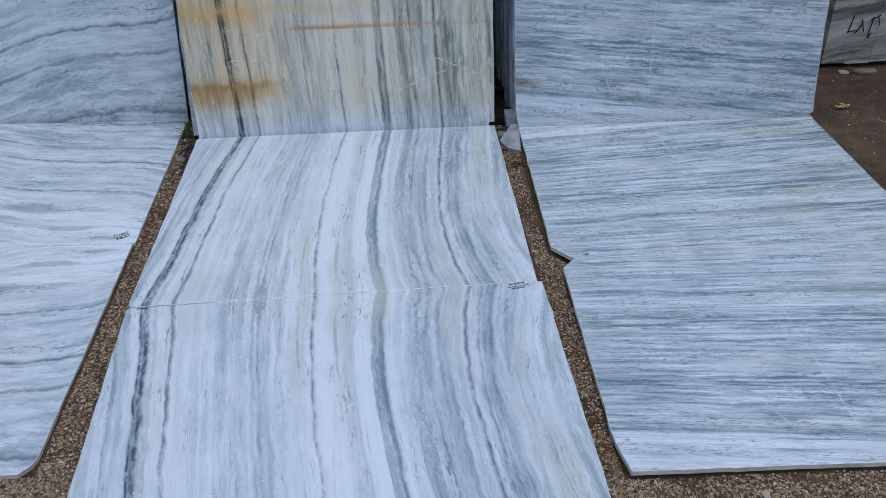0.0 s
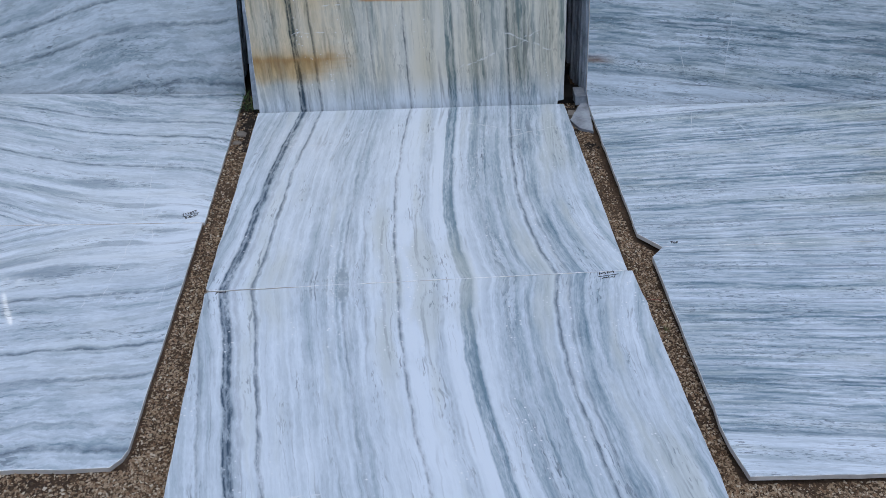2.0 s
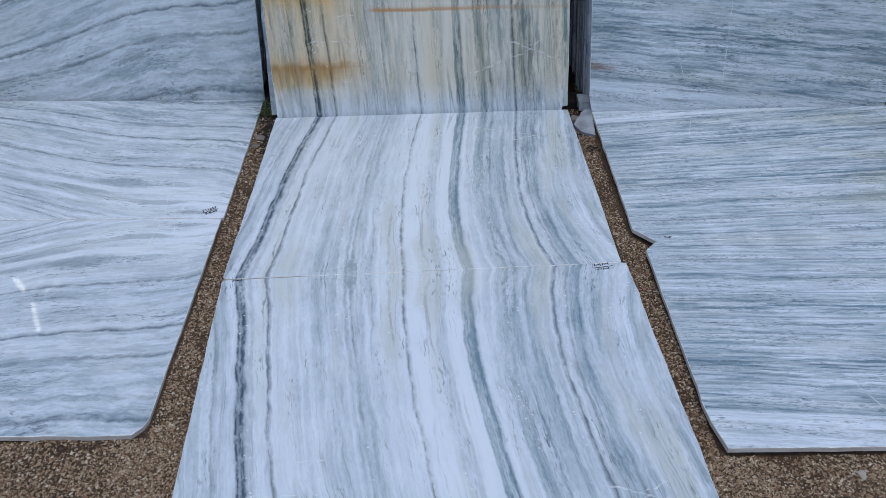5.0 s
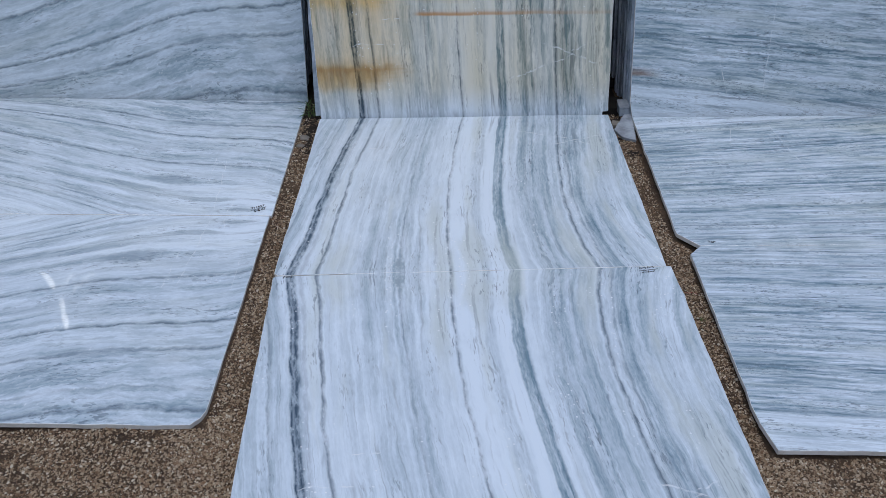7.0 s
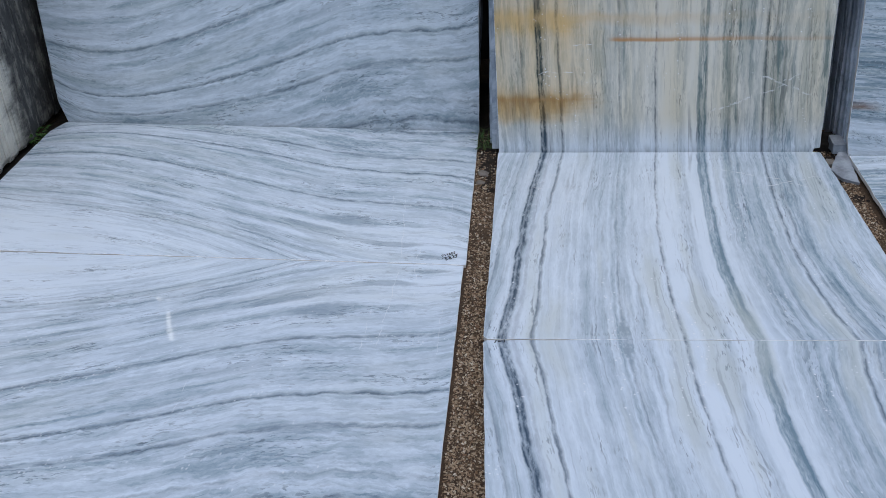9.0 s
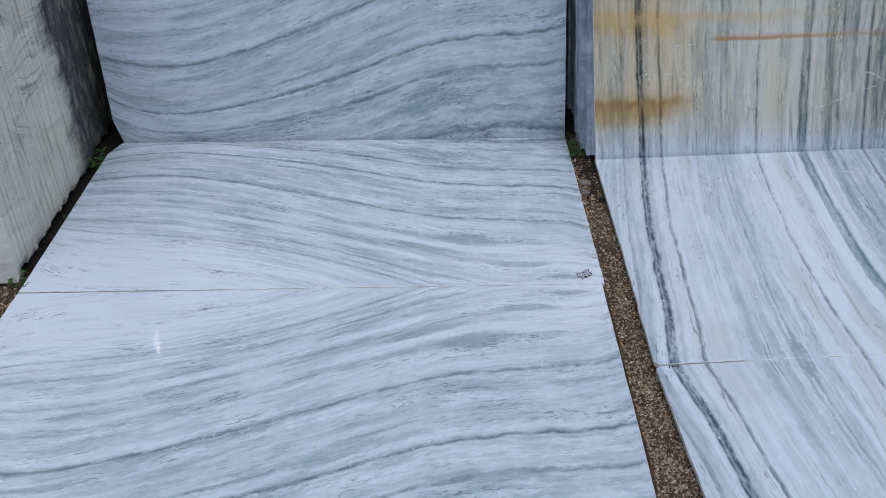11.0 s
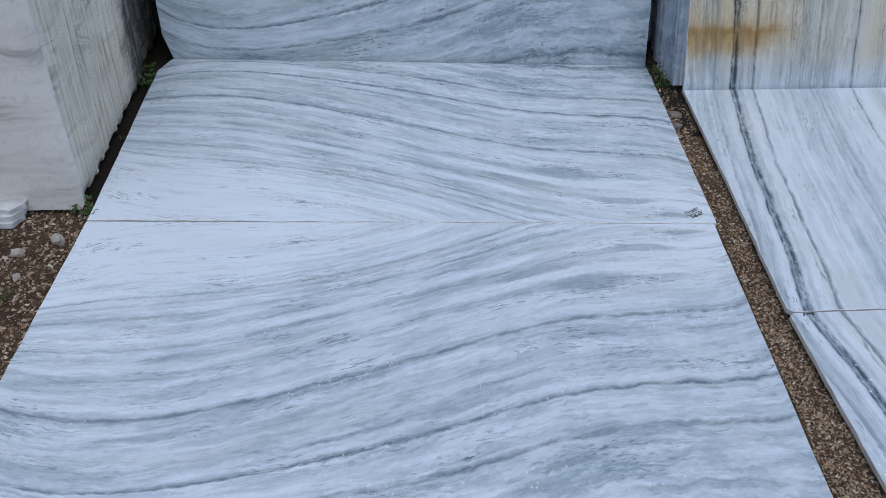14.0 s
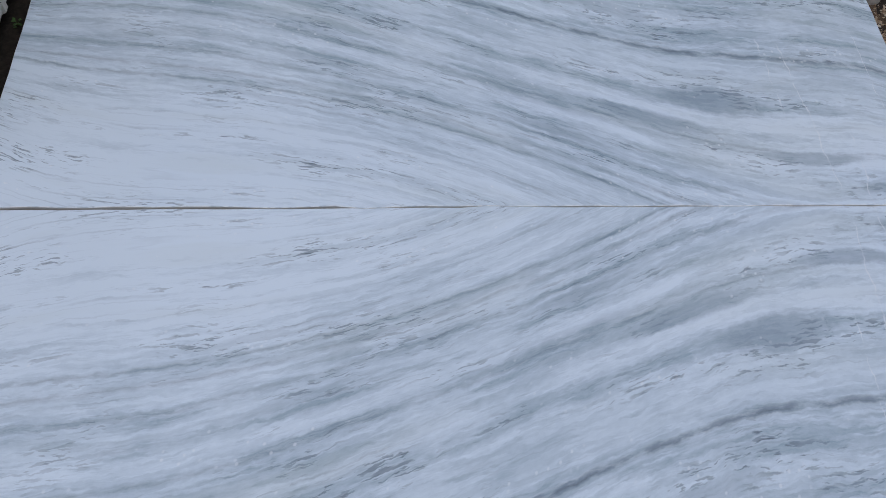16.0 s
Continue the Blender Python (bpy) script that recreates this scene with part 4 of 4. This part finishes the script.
chunk([(-0.02, -0.015), (0.02, -0.02), (0.03, 0.01), (0.0, 0.02)], 0.014, 1.235, -0.07, 0.004, (8, 4), 20, mat_dull, "marble_offcut", "small white marble crumb on gravel", "marble offcut")
chunk([(-0.04, -0.022), (0.055, -0.026), (0.07, 0.008), (0.0, 0.03), (-0.05, 0.016)], 0.010, 3.07, 0.45, 0.002, (3, 2), 12, mat_dull, "marble_offcut", "flat marble offcut on the dirt", "marble offcut")
chunk([(-0.025, -0.012), (0.022, -0.014), (0.02, 0.012), (-0.02, 0.013)], 0.010, 2.965, 0.45, 0.002, (0, 0), 8, mat_stone, "marble_offcut", "small pale marble offcut on the dirt", "marble offcut")
for i in range(3):
    chunk([(-0.09, -0.045), (0.03, -0.05), (0.055, -0.01), (0.045, 0.05), (-0.09, 0.05)], 0.016, -2.105 + 0.006 * i, -0.665 + 0.012 * i, 0.002 + 0.0165 * i, (0, 0), 6 - 9 * i, mat_pale_offcut, "marble_offcut", "pale marble offcut stacked before the standing block", "marble offcut")
stone(-1.930, -0.775, 0.0, (0.026, 0.017, 0.016), mat_stone, "pale angular stone lying on the gravel", seed=3)
stone(-2.02, -0.83, 0.0, (0.020, 0.015, 0.012), mat_stone, "pale angular stone lying on the gravel", seed=5)
stone(-1.99, -0.93, 0.0, (0.013, 0.011, 0.009), mat_stone, "small tan pebble lying on the gravel", seed=7)
stone(1.56, -2.02, 0.0, (0.014, 0.010, 0.008), mat_stone, "small white pebble at a slab's edge", seed=2)
stone(-0.055, -0.13, -0.006, (0.026, 0.018, 0.010), mat_dull, "flat grey stone between two slabs", seed=8)
stone(-0.065, -0.20, -0.006, (0.018, 0.014, 0.008), mat_dull, "flat grey stone between two slabs", seed=9)
for i, (x, y) in enumerate(((1.98, -2.06), (2.02, -2.09), (1.90, -2.10), (2.08, -2.04))):
    stone(x, y, 0.0, (0.016, 0.010, 0.008), mat_stone, "pale gravel stone before a slab", seed=11 + i)


def blade_strip(bm, base, tip, width, sag, up):
    """One curved leaf of three cells with a fold."""
    side = (tip - base).cross(up)
    side = side.normalized() * width if side.length > 1e-6 else Vector((width, 0, 0))
    rows = []
    for t, w in ((0, 0.25), (0.35, 1.0), (0.7, 0.8), (1.0, 0.05)):
        p = base.lerp(tip, t) + up * (sag * t * (1 - t) * 4)
        rows.append([bm.verts.new(p - side * w), bm.verts.new(p - up * width * 0.25 * w), bm.verts.new(p + side * w)])
    for r0, r1 in zip(rows, rows[1:]):
        for k in (0, 1):
            bm.faces.new((r0[k], r0[k + 1], r1[k + 1], r1[k]))


def weed(x, y, z, size, leaves, seed, label, broad=True, material=None):
    rng = random.Random(seed)
    root = new("weed")
    root.matrix_world = pose(x, y, z)
    tagged(root, label, "weed")
    stem, up = bmesh.new(), Vector((0, 0, 1))
    crown = bmesh.new()
    for i in range(leaves):
        a, h = rng.uniform(0, 6.28), rng.uniform(0.2, 1.0) * size
        foot = Vector((rng.uniform(-0.3, 0.3) * size, rng.uniform(-0.3, 0.3) * size, 0))
        joint = foot + Vector((math.cos(a) * size * 0.35, math.sin(a) * size * 0.35, h))
        blade_strip(stem, foot, joint, 0.0012, 0.0, Vector((math.cos(a), math.sin(a), 0.2)))
        for k in range(3 if broad else 1):
            b2 = a + rng.uniform(-1.0, 1.0)
            l = size * (rng.uniform(0.25, 0.45) if broad else rng.uniform(0.6, 1.1))
            tip = joint + Vector((math.cos(b2) * l, math.sin(b2) * l, rng.uniform(-0.2, 0.35) * l))
            blade_strip(crown, joint, tip, l * (0.30 if broad else 0.05), l * 0.1, up)
    part("stem", stem, mat_stem, root)
    part("leaves", crown, material or mat_leaf, root)
    return root


weed(-1.868, 0.085, 0.0, 0.055, 16, 1, "small green broad-leaved weed beside the upright stack")
weed(-1.872, 0.165, 0.0, 0.050, 14, 2, "small green broad-leaved weed beside the upright stack")
weed(-1.878, -0.655, 0.0, 0.045, 12, 3, "small green weed at a slab's corner")
weed(-1.876, -0.25, 0.0, 0.022, 6, 6, "tiny green weed in the gap by the stack")
weed(-0.045, 0.07, 0.0, 0.045, 22, 4, "tuft of dark green grass between two slabs", False)
weed(-0.050, 0.16, 0.0, 0.040, 14, 5, "tuft of dark green grass between two slabs", False)
weed(-2.00, -1.02, 0.0, 0.030, 14, 7, "low tuft of greenish grass on gravel", False)
weed(1.235, -1.40, 0.0, 0.018, 6, 8, "dry straw wisps on the gravel", False, mat_straw)

bm = bmesh.new()
rng = random.Random(9)
for i in range(7):
    p = Vector((rng.uniform(-0.055, 0.055), rng.uniform(-0.02, 0.02), 0.004))
    blade_strip(bm, p, p + Vector((rng.uniform(-0.045, 0.045), rng.uniform(-0.025, 0.025), rng.uniform(0, 0.014))), 0.010, 0.004, Vector((0, 0, 1)))
ob = link_mesh("dry_leaf", bm, mat_dry)
ob.matrix_world = pose(2.80, 0.06, 0.0)
tagged(ob, "curled yellow dry leaf on brown dirt", "leaf")

# a red thread on the gravel
bm = bmesh.new()
for k, (p, q) in enumerate((((0, 0, 0.006), (0.014, -0.010, 0.009)), ((0.014, -0.010, 0.009), (0.030, -0.006, 0.007)), ((0.030, -0.006, 0.007), (0.042, -0.016, 0.006)))):
    blade_strip(bm, Vector(p), Vector(q), 0.0014, 0.002, Vector((0, 0, 1)))
ob = link_mesh("thread", bm, plain("red_thread", (0.28, 0.05, 0.04), 0.8))
ob.matrix_world = pose(1.215, -1.262, 0.0)
tagged(ob, "short dull red thread lying on gravel", "thread")


# ---- the lit signboard that the polished slabs mirror ----
def glow(name, colour, strength):
    n = Nodes(name)
    n.put(n.bsdf.inputs["Emission Color"], (*colour, 1))
    n.bsdf.inputs["Emission Strength"].default_value = strength
    return n.done(colour, 0.5)


def box(size, matrix):
    bm = bmesh.new()
    bmesh.ops.create_cube(bm, size=1.0, matrix=matrix @ Matrix.Diagonal((*size, 1)))
    bmesh.ops.bevel(bm, geom=bm.edges[:], offset=min(size) * 0.15, segments=1, affect="EDGES")
    return bm


def signboard(x, y):
    """A board on a post, with light tubes down its side and lit lettering too far to read."""
    root = new("signboard")
    root.matrix_world = pose(x, y, 0)
    tagged(root, "tall grey signboard with white light tubes on a steel post", "sign")
    steel = plain("grey_sign_steel", (0.16, 0.17, 0.18), 0.5)
    panel = plain("dusty_sign_panel", (0.30, 0.32, 0.35), 0.6)
    tube, letters = glow("light_tube", (1.0, 0.93, 0.85), 4.2), glow("lit_lettering", (1.0, 0.97, 0.93), 2.6)
    part("post", box((0.09, 0.09, 4.2), pose(0.05, 0.10, 2.08)), steel, root)
    part("board", box((0.66, 0.04, 0.98), pose(0.0, 0.03, 4.46)), panel, root)
    for dx, z, length, width, turn in ((-0.325, 4.21, 0.26, 0.058, -18), (-0.24, 4.60, 0.19, 0.042, 6), (-0.25, 4.775, 0.09, 0.068, 4), (-0.25, 4.87, 0.08, 0.045, 4)):
        part("light_tube", box((width, 0.03, length), pose(dx, -0.015, z, 0, -turn)), tube, root, "bright white light tube")
    for x0, z0, x1, z1, count in ((-0.20, 4.32, 0.02, 4.10, 6), (-0.06, 4.35, 0.25, 4.08, 8)):
        for i in range(count):
            f = i / (count - 1)
            part("lettering_bar", box((0.018, 0.014, 0.05 if i % 3 else 0.08), pose(x0 + (x1 - x0) * f, -0.005, z0 + (z1 - z0) * f, 0, 35 if i % 2 else -20)), letters, root, "illegible lit lettering")
    return root


signboard(-3.24, 4.75)
